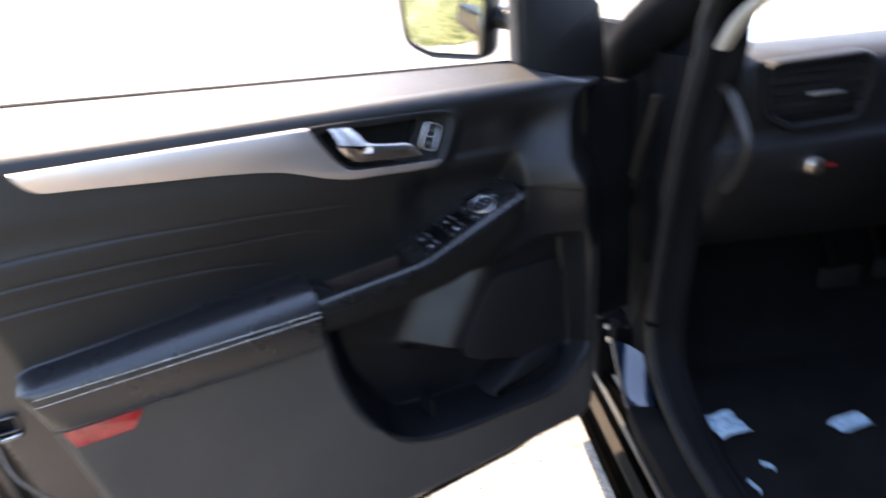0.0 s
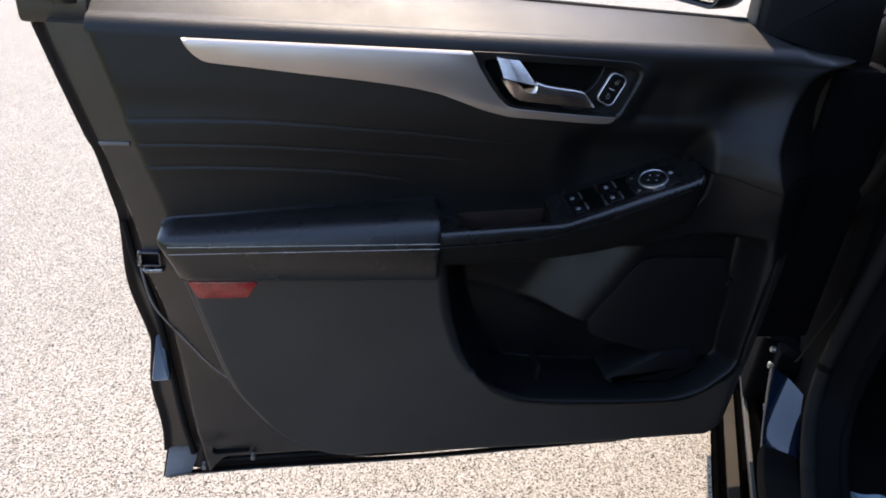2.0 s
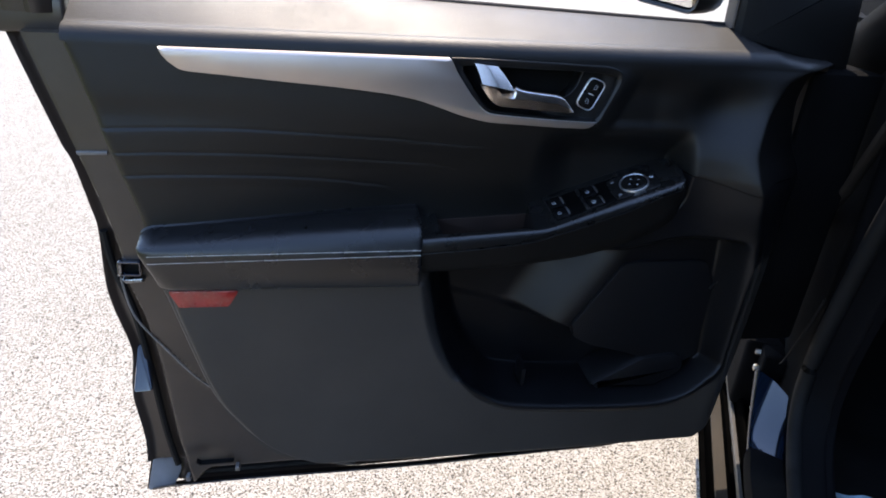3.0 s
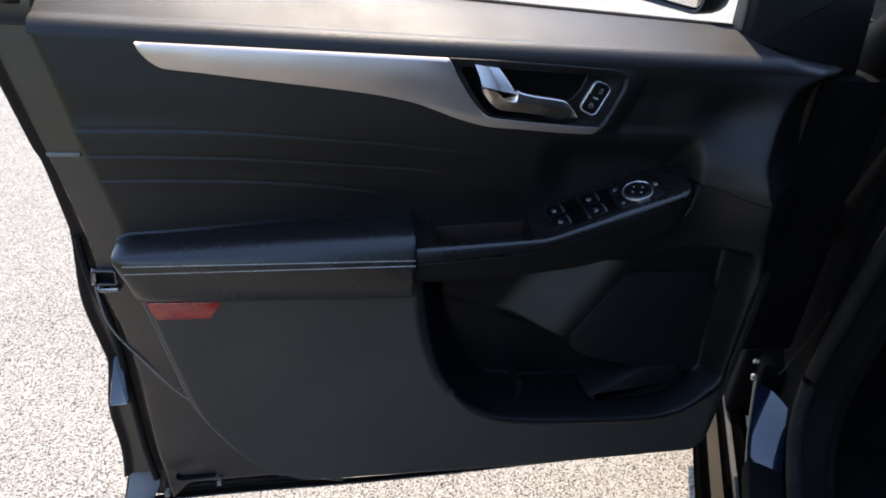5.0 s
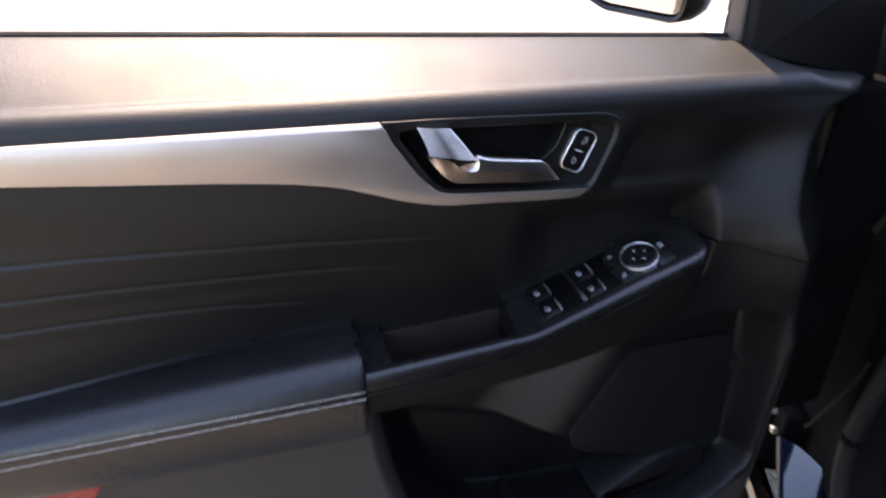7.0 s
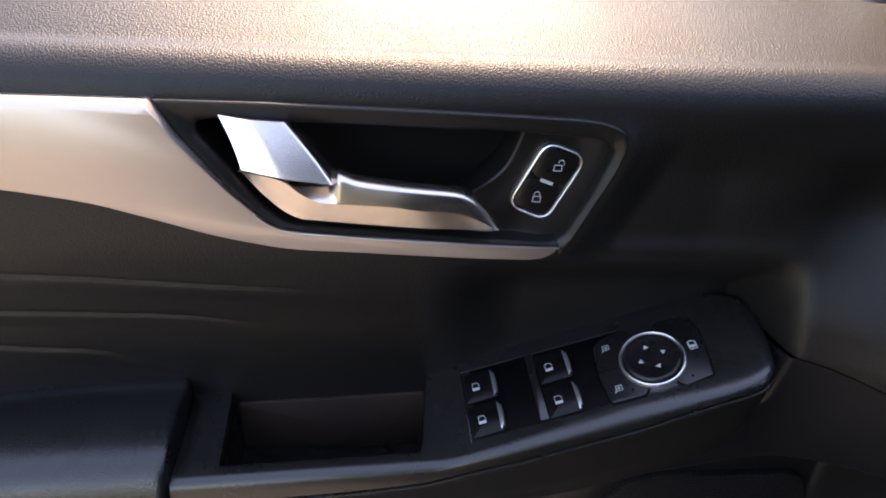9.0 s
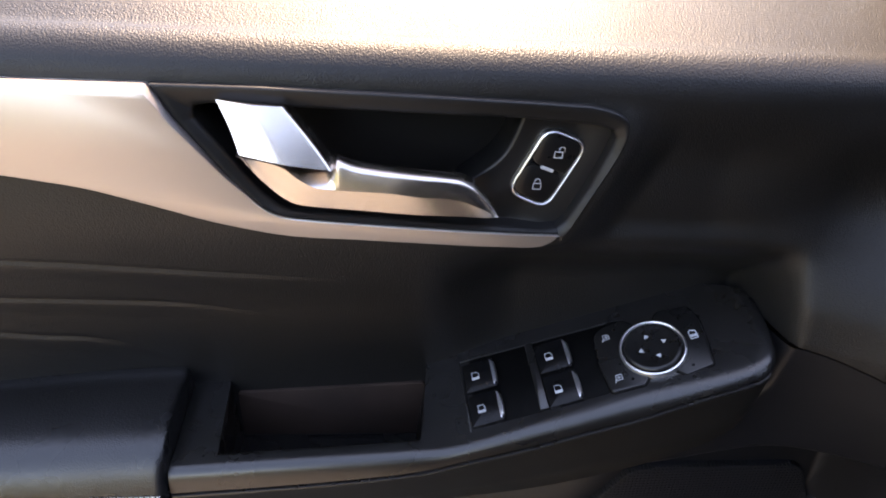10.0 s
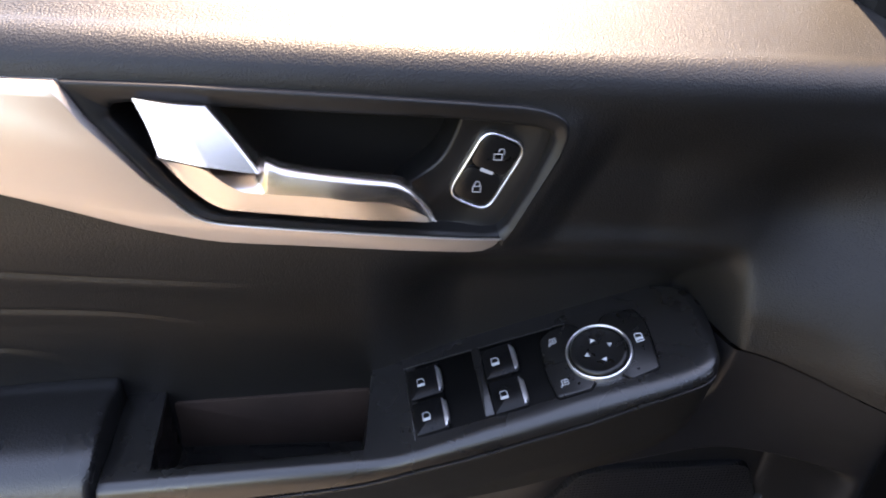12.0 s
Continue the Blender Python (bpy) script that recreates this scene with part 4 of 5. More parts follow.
part("bottom_lip", sheet(lambda u, v: Vector((lerp(-0.470, 0.47, u), lerp(0.070, 0.099, v), shell_foot(lerp(-0.470, 0.47, u)) + 0.016 * smooth(0.87, 1.0, u) + lerp(0.020, 0.001, v) + 0.002 * math.sin(9 * u))), spread(0, 1, 40), spread(0, 1, 4), (0, 0, -0.004)), paint, shell, "glossy black folded bottom edge")
part("door_seal", tube([(inner_left(z) - 0.018, 0.088, z) for z in (0.30, 0.38, 0.50, 0.62, 0.70, 0.76)], 0.006, 8, 5), rubber, shell, "black rubber door seal")
part("door_seal", tube([(-0.40, 0.090, 0.278), (-0.2, 0.090, 0.285), (0.1, 0.090, 0.298), (0.40, 0.090, 0.312)], 0.007, 8, 5), rubber, shell, "black rubber door seal")

# dark box added to the door's front edge to keep sun off the sill
bm = bmesh.new()
box(bm, (0.545, 0.045, 0.56), (0.662, 0.130, 1.030), None, 0.008)
part("sun_block", bm, jamb_shade_black, shell)

# latch slot, stop and small fittings in the shut face
o = rounded([(-0.4525, 0.7300), (-0.4205, 0.7290), (-0.4215, 0.7050), (-0.4540, 0.7065)], 0.004, 4)
bm = bmesh.new()
loft(bm, [[on_door(p.x, p.y, w) for p in inset(o, d)] for d, w in ((0, -0.058), (0, -0.047), (0.0008, -0.046), (0.0026, -0.046), (0.0034, -0.047), (0.0036, -0.060))], False, False)
latch = part("door_latch", bm, paint, door, "black latch slot with a steel lip")
part("latch_slot", slab(inset(o, 0.003), on_door, -0.060, -0.0545, 0.0005), cavity_plastic, latch)
o = rounded([(-0.450, 0.7020), (-0.4200, 0.7035), (-0.4185, 0.6965), (-0.445, 0.6945)], 0.003, 4)
part("latch_lip", slab(o, on_door, -0.058, -0.044, 0.003), dark_steel, latch)
bm = bmesh.new()
polyline(bm, [(-0.4520, 0.7085), (-0.4490, 0.7125), (-0.4480, 0.7250)], 0.0028, on_door, -0.056, -0.0445)
part("latch_claw", bm, dark_steel, latch)
o = rounded([(-0.462, 0.5520), (-0.4500, 0.5500), (-0.4360, 0.5000), (-0.4360, 0.4930), (-0.464, 0.4920)], 0.003, 4)
part("door_stop", slab(o, lambda u, v, w: Vector((u, 0.106 - w - (0.55 - v) * 0.80, v)), 0.0, 0.010, 0.003), paint, door, "glossy black door stop")
# pale grey put on for the sky mirrored in the gusset's paint
o = rounded([(-0.4700, 0.3220, 0.004), (-0.4400, 0.3210, 0.006), (-0.4240, 0.2780, 0.01), (-0.4360, 0.2530), (-0.4805, 0.2500)], 0.004, 4)
part("corner_gusset", slab(o, lambda u, v, w: Vector((u, 0.082 - w + (v - 0.25) * 0.75, v)), 0.0, 0.006, 0.002), sash, door)
o = rounded([(-0.4805, 0.8912), (-0.4405, 0.8920), (-0.4405, 0.8868), (-0.4785, 0.8862)], 0.0015, 3)
part("sash_joint", slab(o, on_door, -0.060, -0.0520, 0.001), sash, door, "pale grey joint strip")
for x, z in ((-0.402, 0.300), (-0.318, 0.318)):
    o = rounded([(x - 0.004, z - 0.005), (x + 0.004, z - 0.005), (x + 0.003, z + 0.005), (x - 0.003, z + 0.005)], 0.001, 3)
    part("drain_clip", slab(o, on_door, -0.060, -0.049, 0.001), sash, door)
bm = bmesh.new()
polyline(bm, [(-0.386, 0.330), (-0.380, 0.325), (-0.325, 0.3285)], 0.0016, on_door, -0.066, -0.0555)
part("drain_slot", bm, cavity_plastic, door)

# window frame: upright, header and the leading edge
upright = part("window_frame", sheet(lambda u, v: Vector((lerp(lerp(-0.560, -0.480, u), lerp(-0.535, -0.470, u), v), lerp(0.078, -0.035, v) + 0.02 * (2 * u - 1) ** 4 - 0.010 * smooth(0.55, 0.7, u), lerp(1.060, 1.630, v))), spread(0, 1, 16), spread(0, 1, 10), (0, 0.05, 0.0)), shut_paint, door, "black window frame upright")
part("frame_foot", box(bmesh.new(), (-0.557, 0.080, 1.034), (-0.470, 0.134, 1.085), None, 0.006), shut_paint, upright)
part("window_channel", tube([(-0.474, 0.095, 1.085), (-0.472, 0.055, 1.25), (-0.465, -0.01, 1.60)], 0.010, 10, 6), rubber, upright)
part("window_header", tube([(-0.53, -0.02, 1.615), (-0.30, -0.02, 1.650), (0.0, -0.015, 1.630), (0.25, 0.06, 1.46), (0.45, 0.108, 1.27), (0.57, 0.112, 1.10)], 0.022, 12, 8), jamb_shade_black, door)

channel_sheen = Mat("window_channel_sheen", (0.085, 0.062, 0.048), 0.55).wear(20, 0.2, 0.05)
# inner corner cover in front of the window; edge strip's reflection is painted beige
SAIL = [(0.432, 1.0600), (0.470, 1.0350), (0.530, 1.0240), (0.600, 1.0180), (0.628, 1.018), (0.612, 1.165), (0.555, 1.215), (0.490, 1.262), (0.427, 1.305)]
o = rounded([(p[0], p[1]) for p in SAIL], 0.008, 4)
part("corner_cover", slab(o, on_door, -0.125, -0.082, 0.012), corner_plastic, door, "black corner cover beside the mirror")
o = rounded([(0.426, 1.0780), (0.434, 1.0745), (0.428, 1.310), (0.420, 1.315)], 0.002, 3)
part("glass_channel", slab(o, on_door, -0.120, -0.098, 0.004), channel_sheen, door, "window channel, beige-brown painted for its reflection")
part("belt_seal", sheet(lambda u, v: Vector((lerp(-0.478, 0.428, u), 0.1135 + 0.010 * v, belt(lerp(-0.478, 0.428, u)) + 0.005 * math.sin(v * math.pi) - 0.001)), spread(0, 1, 60), spread(0, 1, 6), (0, 0, -0.02)), rubber, door, "black rubber window seal")

# outside mirror
MIRROR_N = Vector((-0.872, -0.470, -0.10)).normalized()
MIRROR_T = MIRROR_N.cross(Vector((0, 0, 1))).normalized()     # outwards along the glass
if MIRROR_T.y < 0:
    MIRROR_T = -MIRROR_T
MIRROR_U = MIRROR_T.cross(MIRROR_N).normalized()
if MIRROR_U.z < 0:
    MIRROR_U = -MIRROR_U
MIRROR_C = Vector((0.378, 0.268, 1.161))


def on_mirror(u, v, w):
    return MIRROR_C + MIRROR_T * u + MIRROR_U * v + MIRROR_N * w


glass = resampled(rounded([(0.086, 0.062, 0.030), (0.083, -0.040, 0.034), (0.030, -0.064, 0.03), (-0.078, -0.072, 0.016), (-0.100, 0.060, 0.03)], 0.03, 8), 72, (0.086, 0.062))
mirror_case = bmesh.new()
loft(mirror_case, [[on_mirror(p.x * s, p.y * s - 0.004 * q, w) for p in inset(glass, d)] for d, w, s, q in ((0.001, -0.004, 1, 0), (-0.001, 0.006, 1, 0), (-0.005, 0.008, 1, 0), (-0.008, 0.002, 1, 0), (-0.011, -0.03, 1, 0), (-0.010, -0.06, 0.96, 1), (0.0, -0.10, 0.84, 2), (0.0, -0.125, 0.55, 3))])
case = part("outside_mirror", mirror_case, bezel_plastic, door, "black outside mirror reflecting dry grass")
part("mirror_glass", slab(inset(glass, 0.002), on_mirror, -0.003, 0.002, 0.0008), mirror_glass, case)
part("mirror_foot", tube([(0.488, 0.125, 1.150), (0.480, 0.165, 1.150), (0.462, 0.215, 1.156), (0.445, 0.25, 1.160)], 0.032, 14, 6, None, 0.62), bezel_plastic, case)
o = rounded([(0.445, 1.052), (0.60, 1.035), (0.59, 1.16), (0.50, 1.20), (0.445, 1.20)], 0.01, 4)
part("mirror_base", slab(o, on_door, -0.150, -0.123, 0.004), bezel_plastic, case)

# the door as measured stands a little turned and leaning
door.matrix_basis = Matrix.Translation((-0.0401, -0.0321, -0.0154)) @ Matrix(((0.9993, 0.0016, 0.0374, 0), (-0.0027, 0.9995, 0.0307, 0), (-0.0374, -0.0308, 0.9988, 0), (0, 0, 0, 1))) @ Matrix.Scale(1.016, 4)

# ---- the car ----
car = thing("car", "black car body seen through its open driver's doorway", "car")
CAR_O, CAR_F, CAR_I = Vector((0.61, 0, 0)), Vector((0.4384, 0.8988, 0)), Vector((0.8988, -0.4384, 0))


def in_car(f, i, z):
    """f ahead along the car, i inwards from its flank, z up."""
    return CAR_O + CAR_F * f + CAR_I * i + Vector((0, 0, z))


def extrude(profile, f0, f1, n, closed=True, place=in_car):
    """A profile of (i, z) drawn along the car."""
    bm = bmesh.new()
    loft(bm, [[place(f, i, z) for i, z in profile] for f in spread(f0, f1, n)])
    return bm


# shade put into the colour: near-black side and grooves, lighter dusty sunlit ledge
rocker = [(0.02, 0.186), (-0.047, 0.187), (-0.0505, 0.192), (-0.0515, 0.215), (-0.0510, 0.2440), (-0.0495, 0.2475), (0.02, 0.2475)]
rocker_panel = part("rocker_panel", extrude(rocker, -1.22, 0.34, 30), sill_shade_black, car, "black plastic sill cladding, shade painted on its side, dusty sunlit top")
part("cladding_top", extrude([(0.02, 0.2478), (-0.0498, 0.2478), (-0.0503, 0.2495), (-0.0490, 0.2512), (0.02, 0.2515)], -1.22, 0.34, 30), cladding, rocker_panel, "dusty brown-black ledge, painted lighter for the sun")
part("cladding_base", extrude([(0.03, 0.140), (-0.040, 0.142), (-0.054, 0.152), (-0.0575, 0.166), (-0.056, 0.178), (-0.045, 0.184), (0.03, 0.1855)], -1.22, 0.34, 30), sill_shade_black, rocker_panel)
part("cladding_groove", extrude([(0.02, 0.252), (-0.028, 0.252), (-0.0275, 0.2755), (-0.0115, 0.2755), (-0.0115, 0.287), (0.02, 0.287)], -1.22, 0.34, 30), sill_shade_black, rocker_panel)
# paler lip carries the line of light above the groove
part("cladding_lip", extrude([(-0.0120, 0.276), (-0.0195, 0.2765), (-0.0205, 0.280), (-0.020, 0.286), (-0.018, 0.2885), (-0.0120, 0.2885)], -1.22, 0.34, 30), edge_highlight_grey, rocker_panel)
part("rocker_seal", extrude([(-0.0085, 0.284), (-0.008, 0.302), (-0.004, 0.311), (0.001, 0.312), (0.004, 0.290)], -1.22, 0.30, 20), sill_shade_black, car)


def sill_top(u, v):
    """Painted step of the sill, sweeping up ahead into the jamb."""
    k = max(0.0, (u - 0.45) / 0.55)
    f = lerp(-0.30, 0.075, u) - 0.05 * v * k
    rise = 0.318 + 0.020 * v * (1 - k) - 0.020 * v * k + 0.14 * k ** 2 + 0.006 * math.sin(math.pi * v) * k
    return in_car(f, lerp(-0.010, 0.046, v), rise - 0.008 * smooth(0.06, 0.0, v))


part("sill_liner", sheet(lambda u, v: in_car(lerp(-1.22, -0.301, u), lerp(-0.010, 0.046, v), 0.318 + 0.020 * v - 0.008 * smooth(0.06, 0.0, v)), spread(0, 1, 8), spread(0, 1, 12), (0, 0, -0.02)), lining_plastic, car)
part("sill_guard", sheet(sill_top, spread(0, 0.66, 40), spread(0, 1, 12), (0, 0, -0.02)), lining_plastic, car)
part("sill_step", sheet(sill_top, spread(0.661, 0.96, 50), spread(0, 1, 24), CAR_I * 0.012 + Vector((0, 0, -0.010))), paint, car, "gloss black painted sill step")
upstand = [(0.045, 0.300), (0.045, 0.322), (0.052, 0.330), (0.07, 0.335), (0.098, 0.345), (0.10, 0.25)]
part("sill_trim", extrude(upstand, -1.22, 0.02, 20), jamb_shade_black, car, "matt black sill trim")

SEAL = [(-1.30, 0.345), (-0.60, 0.342), (-0.28, 0.345), (-0.17, 0.360), (-0.070, 0.400), (-0.022, 0.460), (-0.015, 0.560), (-0.048, 0.735), (-0.100, 0.917), (-0.160, 1.067), (-0.195, 1.150), (-0.43, 1.36), (-0.75, 1.55)]
part("door_seal", tube([in_car(f - 0.012, 0.050, z) for f, z in SEAL], 0.014, 12, 8), rubber, car, "thick black rubber seal round the doorway")
edge_sheen_brown = Mat("edge_sheen_brown", (0.016, 0.0135, 0.012), 0.45, spec=0.35).wear(8, 0.3, 0.06)
part("seal_flange", tube([in_car(0.066, 0.028, 0.455), in_car(0.056, 0.030, 0.471), in_car(0.018, 0.030, 0.545), in_car(-0.014, 0.030, 0.612), in_car(-0.030, 0.031, 0.66)], 0.0018, 8, 8), rubber, car)
# flat brown tube painted for the reflection along the pillar's glossy edge
part("pillar_streak", tube([in_car(0.125, 0.030, 0.726), in_car(0.105, 0.030, 0.752), in_car(0.051, 0.030, 0.820), in_car(0.015, 0.030, 0.878), in_car(-0.015, 0.030, 0.925), in_car(-0.05, 0.032, 0.99)], 0.0100, 10, 8, None, 0.35), edge_sheen_brown, car, "brown streak painted for the reflection along the windscreen pillar")


def pillar_point(u, v):
    """Jamb behind the door, flat, its shade painted in near-black."""
    z = lerp(0.400, 1.06, v)
    rear = along([(0.40, -0.06), (0.45, -0.022), (0.50, -0.010), (0.58, -0.012), (0.72, -0.040), (0.92, -0.098), (1.06, -0.155)], z)
    f = lerp(rear, 0.34, u)
    i = 0.046 - 0.040 * smooth(0.16, 0.30, f)
    i += 0.006 * math.sin(f * 46) * smooth(0.40, 0.50, z)
    return in_car(f, i, z)


part("hinge_pillar", sheet(pillar_point, spread(0, 1, 60), spread(0, 1, 60), CAR_I * 0.02), jamb_shade_black, car, "door jamb, painted matt black for its shade")
# two dark blocks added to keep the gap ahead of the jamb black
bm = bmesh.new()
box(bm, (0.235, -0.045, 0.36), (0.33, 0.02, 1.00), in_car, 0.01)
part("wing_return", bm, jamb_shade_black, car)
bm = bmesh.new()
box(bm, (0.122, -0.024, 0.290), (0.335, 0.050, 0.460), in_car, 0.012)
part("jamb_foot", bm, jamb_shade_black, car)


def inner_trim(u, v):
    """Cabin-side lining just inside the doorway seal."""
    k = v * (len(lining) - 1)
    n = min(int(k), len(lining) - 2)
    a, b = lining[n], lining[n + 1]
    f, z = lerp(a[0], b[0], k - n), lerp(a[1], b[1], k - n)
    return in_car(f - 0.02 - 0.02 * u, 0.058 + 0.036 * u + 0.012 * math.sin(math.pi * u), z + 0.01 * math.sin(math.pi * u) + 0.008 * (1 - u) * (1 if z < 0.45 else 0))


lining = [(p.x, p.y) for p in curve_points([(f, z, 0) for f, z in SEAL], 6)]
part("doorway_lining", sheet(inner_trim, spread(0, 1, 8), spread(0, 1, 72), CAR_I * 0.012), lining_plastic, car, "black plastic lining inside the doorway")

# hinges with their bolts, and the check strap
for z in (0.425,):
    bm = bmesh.new()
    box(bm, (0.080, 0.004, z - 0.030), (0.140, 0.046, z + 0.030), in_car, 0.006)
    hinge = part("door_hinge", bm, jamb_shade_black, car, "black door hinge with plated bolts")
    for f, h in ((0.098, -0.012), (0.120, 0.012)):
        bm = bmesh.new()
        loft(bm, [[in_car(f + r * math.cos(a), w, z + h + r * math.sin(a)) for a in [math.pi * k / 3 for k in range(6)]] for r, w in ((0.007, 0.006), (0.007, -0.004), (0.005, -0.006))])
        part("bolt", bm, steel, hinge)
part("harness_sleeve", tube([in_car(0.10, 0.02, 0.66), in_car(0.09, -0.03, 0.655), in_car(0.05, -0.07, 0.66), Vector((0.56, 0.03, 0.67))], 0.017, 10, 6), jamb_shade_black, car)

# wing, bonnet, screen pillar, roof
wing = [(-0.030, 0.20), (-0.040, 0.40), (-0.045, 0.70), (-0.030, 0.86), (0.0, 0.920), (0.06, 0.955), (0.16, 0.975), (0.60, 1.005), (0.80, 1.01)]
wing += [(1.60 - i, z) for i, z in reversed(wing[:-1])]
hood = []
for f in spread(0.30, 1.66, 24):
    drop, tuck = 0.20 * smooth(0.9, 1.66, f) ** 1.6, 0.16 * smooth(1.30, 1.66, f) ** 2
    hood.append([in_car(f, lerp(i, 0.80, tuck), z - drop * smooth(0.3, 0.95, z)) for i, z in wing])
bm = bmesh.new()
loft(bm, hood)
front = part("front_wing", bm, paint, car, "gloss black front wings and bonnet")
bm = bmesh.new()
box(bm, (1.60, 0.10, 0.22), (1.74, 1.50, 0.52), in_car, 0.05)
part("bumper", bm, cladding, front)
pillar = [in_car(0.30, 0.03, 0.965), in_car(0.196, 0.05, 1.017), in_car(0.076, 0.055, 1.077), in_car(-0.20, 0.10, 1.22), in_car(-0.55, 0.17, 1.45), in_car(-0.85, 0.23, 1.58)]
part("screen_pillar", tube(pillar, 0.058, 12, 6), jamb_shade_black, car, "black windscreen pillar")
# dark box added so that no bright bodywork shows beside the pillar
bm = bmesh.new()
box(bm, (0.02, 0.062, 0.90), (0.30, 0.12, 1.035), in_car, 0.02)
part("cowl_filler", bm, jamb_shade_black, car)
cover = [(0.46, 0.90), (0.46, 1.086), (0.24, 1.086), (0.21, 1.084), (0.10, 1.132), (0.04, 1.158), (-0.20, 1.31), (-0.45, 1.47), (-0.45, 1.36), (-0.22, 1.150), (-0.17, 1.06), (-0.10, 0.92), (-0.05, 0.90)]
bm = bmesh.new()
loft(bm, [[in_car(f, i + 0.20 * max(0.0, z - 1.0), z) for f, z in cover] for i in (0.048, 0.085)])
part("pillar_cover", bm, jamb_shade_black, car)
part("roof_rail", tube([in_car(-0.80, 0.22, 1.57), in_car(-1.4, 0.25, 1.62), in_car(-2.3, 0.25, 1.60)], 0.05, 12, 6), paint, car)
part("roof", extrude([(0.20, 1.60), (0.45, 1.655), (0.85, 1.67), (1.25, 1.655), (1.50, 1.60), (1.50, 1.58), (0.85, 1.64), (0.20, 1.58)], -2.4, -0.80, 6), paint, car)
for f in (1.02, -1.69):
    for i in (0.06, 1.34):
        bm = bmesh.new()
        loft(bm, [[in_car(f + r * math.cos(a), i + w, 0.335 + r * math.sin(a)) for a in [2 * math.pi * k / 40 for k in range(40)]] for r, w in ((0.235, 0.0), (0.300, -0.012), (0.325, 0.005), (0.335, 0.04), (0.335, 0.17), (0.325, 0.205), (0.300, 0.222), (0.235, 0.21))])
        tyre = part("wheel", bm, rubber, car, "black road wheel")
        bm = bmesh.new()
        loft(bm, [[in_car(f + r * math.cos(a), i + w, 0.335 + r * math.sin(a)) for a in [2 * math.pi * k / 40 for k in range(40)]] for r, w in ((0.232, -0.002), (0.222, -0.006), (0.205, 0.02), (0.06, 0.01), (0.03, 0.004))])
        part("rim", bm, steel, tyre)
bm = bmesh.new()
box(bm, (-1.9, 0.09, 0.20), (0.60, 1.62, 0.345), in_car)
part("floor_carpet", bm, carpet, car, "black cabin carpet")
bm = bmesh.new()
sheet(lambda u, v: in_car(lerp(0.05, 0.42, v ** 0.8), lerp(0.06, 1.55, u), lerp(0.345, 0.78, v ** 1.3)), spread(0, 1, 4), spread(0, 1, 10), CAR_F * 0.05, bm)
part("toe_board", bm, carpet, car)
bm = bmesh.new()
box(bm, (-2.0, 1.56, 0.18), (0.4, 1.64, 1.02), in_car)
part("far_flank", bm, dash_plastic, car)
bm = bmesh.new()
box(bm, (-2.06, 0.06, 0.18), (-2.0, 1.6, 1.60), in_car)
part("rear_bulkhead", bm, dash_plastic, car)
bm = bmesh.new()
box(bm, (-2.0, 0.0, 0.34), (-1.25, 0.10, 1.58), in_car, 0.02)
part("centre_pillar", bm, dash_plastic, car)

flank = [(-0.020, 0.16), (-0.036, 0.30), (-0.042, 0.60), (-0.030, 0.90), (0.0, 1.02), (0.02, 1.06), (0.14, 1.40), (0.22, 1.58), (0.26, 1.60), (0.26, 1.30), (0.06, 0.90), (0.04, 0.16)]
part("rear_flank", extrude(flank, -2.95, -1.22, 8), paint, car, "gloss black rear side of the car")
part("far_side", extrude([(1.60 - i, z) for i, z in flank], -2.95, 0.30, 12), paint, car, "gloss black far side of the car")
tail = [(-2.06, 0.30), (-2.06, 1.60), (-2.45, 1.56), (-2.80, 1.36), (-2.95, 1.02), (-3.02, 0.70), (-3.02, 0.40), (-2.95, 0.26)]
bm = bmesh.new()
loft(bm, [[in_car(f, i + (0.18 * smooth(1.0, 1.6, z) if i < 0.8 else -0.18 * smooth(1.0, 1.6, z)), z) for f, z in tail] for i in (0.02, 1.58)])
part("tailgate", bm, paint, car, "gloss black tailgate")

# dashboard with its end vent, light switch and wheel
dash = [(0.42, 0.985), (0.20, 1.030), (0.0, 1.052), (-0.09, 1.054), (-0.135, 1.045), (-0.155, 1.020), (-0.150, 0.930), (-0.165, 0.905), (-0.150, 0.845), (-0.080, 0.740), (0.06, 0.650), (0.42, 0.640)]
dash_line = [(p.x, p.y) for p in curve_points([(f, z, 0) for f, z in dash], 4)]
bm = bmesh.new()
mid_f, mid_z = 0.05, 0.86
loft(bm, [[in_car(mid_f + (f - mid_f) * s, i, mid_z + (z - mid_z) * s) for f, z in dash_line] for i, s in ((0.092, 0.80), (0.096, 0.90), (0.106, 0.96), (0.125, 1.0), (0.5, 1.0), (1.0, 1.0), (1.52, 1.0))])
dashboard = part("dashboard", bm, dash_plastic, car, "black dashboard with a corner air vent")


def on_dash(u, v, w):
    """On the cabin face of the dashboard: u inwards, v up, w towards the seat."""
    return in_car(-0.150 - w - 0.02 * (v - 0.97), u, v)


o = rounded([(0.165, 1.035), (0.325, 1.040), (0.335, 1.00), (0.320, 0.945), (0.215, 0.940), (0.170, 0.965)], 0.016, 5)
ring = resampled(o, 80, (0.165, 1.035))
bm = bmesh.new()
loft(bm, [[on_dash(p.x, p.y, w) for p in inset(ring, d)] for d, w in ((-0.012, -0.01), (-0.012, 0.008), (-0.008, 0.014), (-0.002, 0.014), (0.003, 0.008), (0.004, -0.02))], False, False)
vent = part("air_vent", bm, dash_plastic, dashboard, "air vent with slats and a chrome tab")
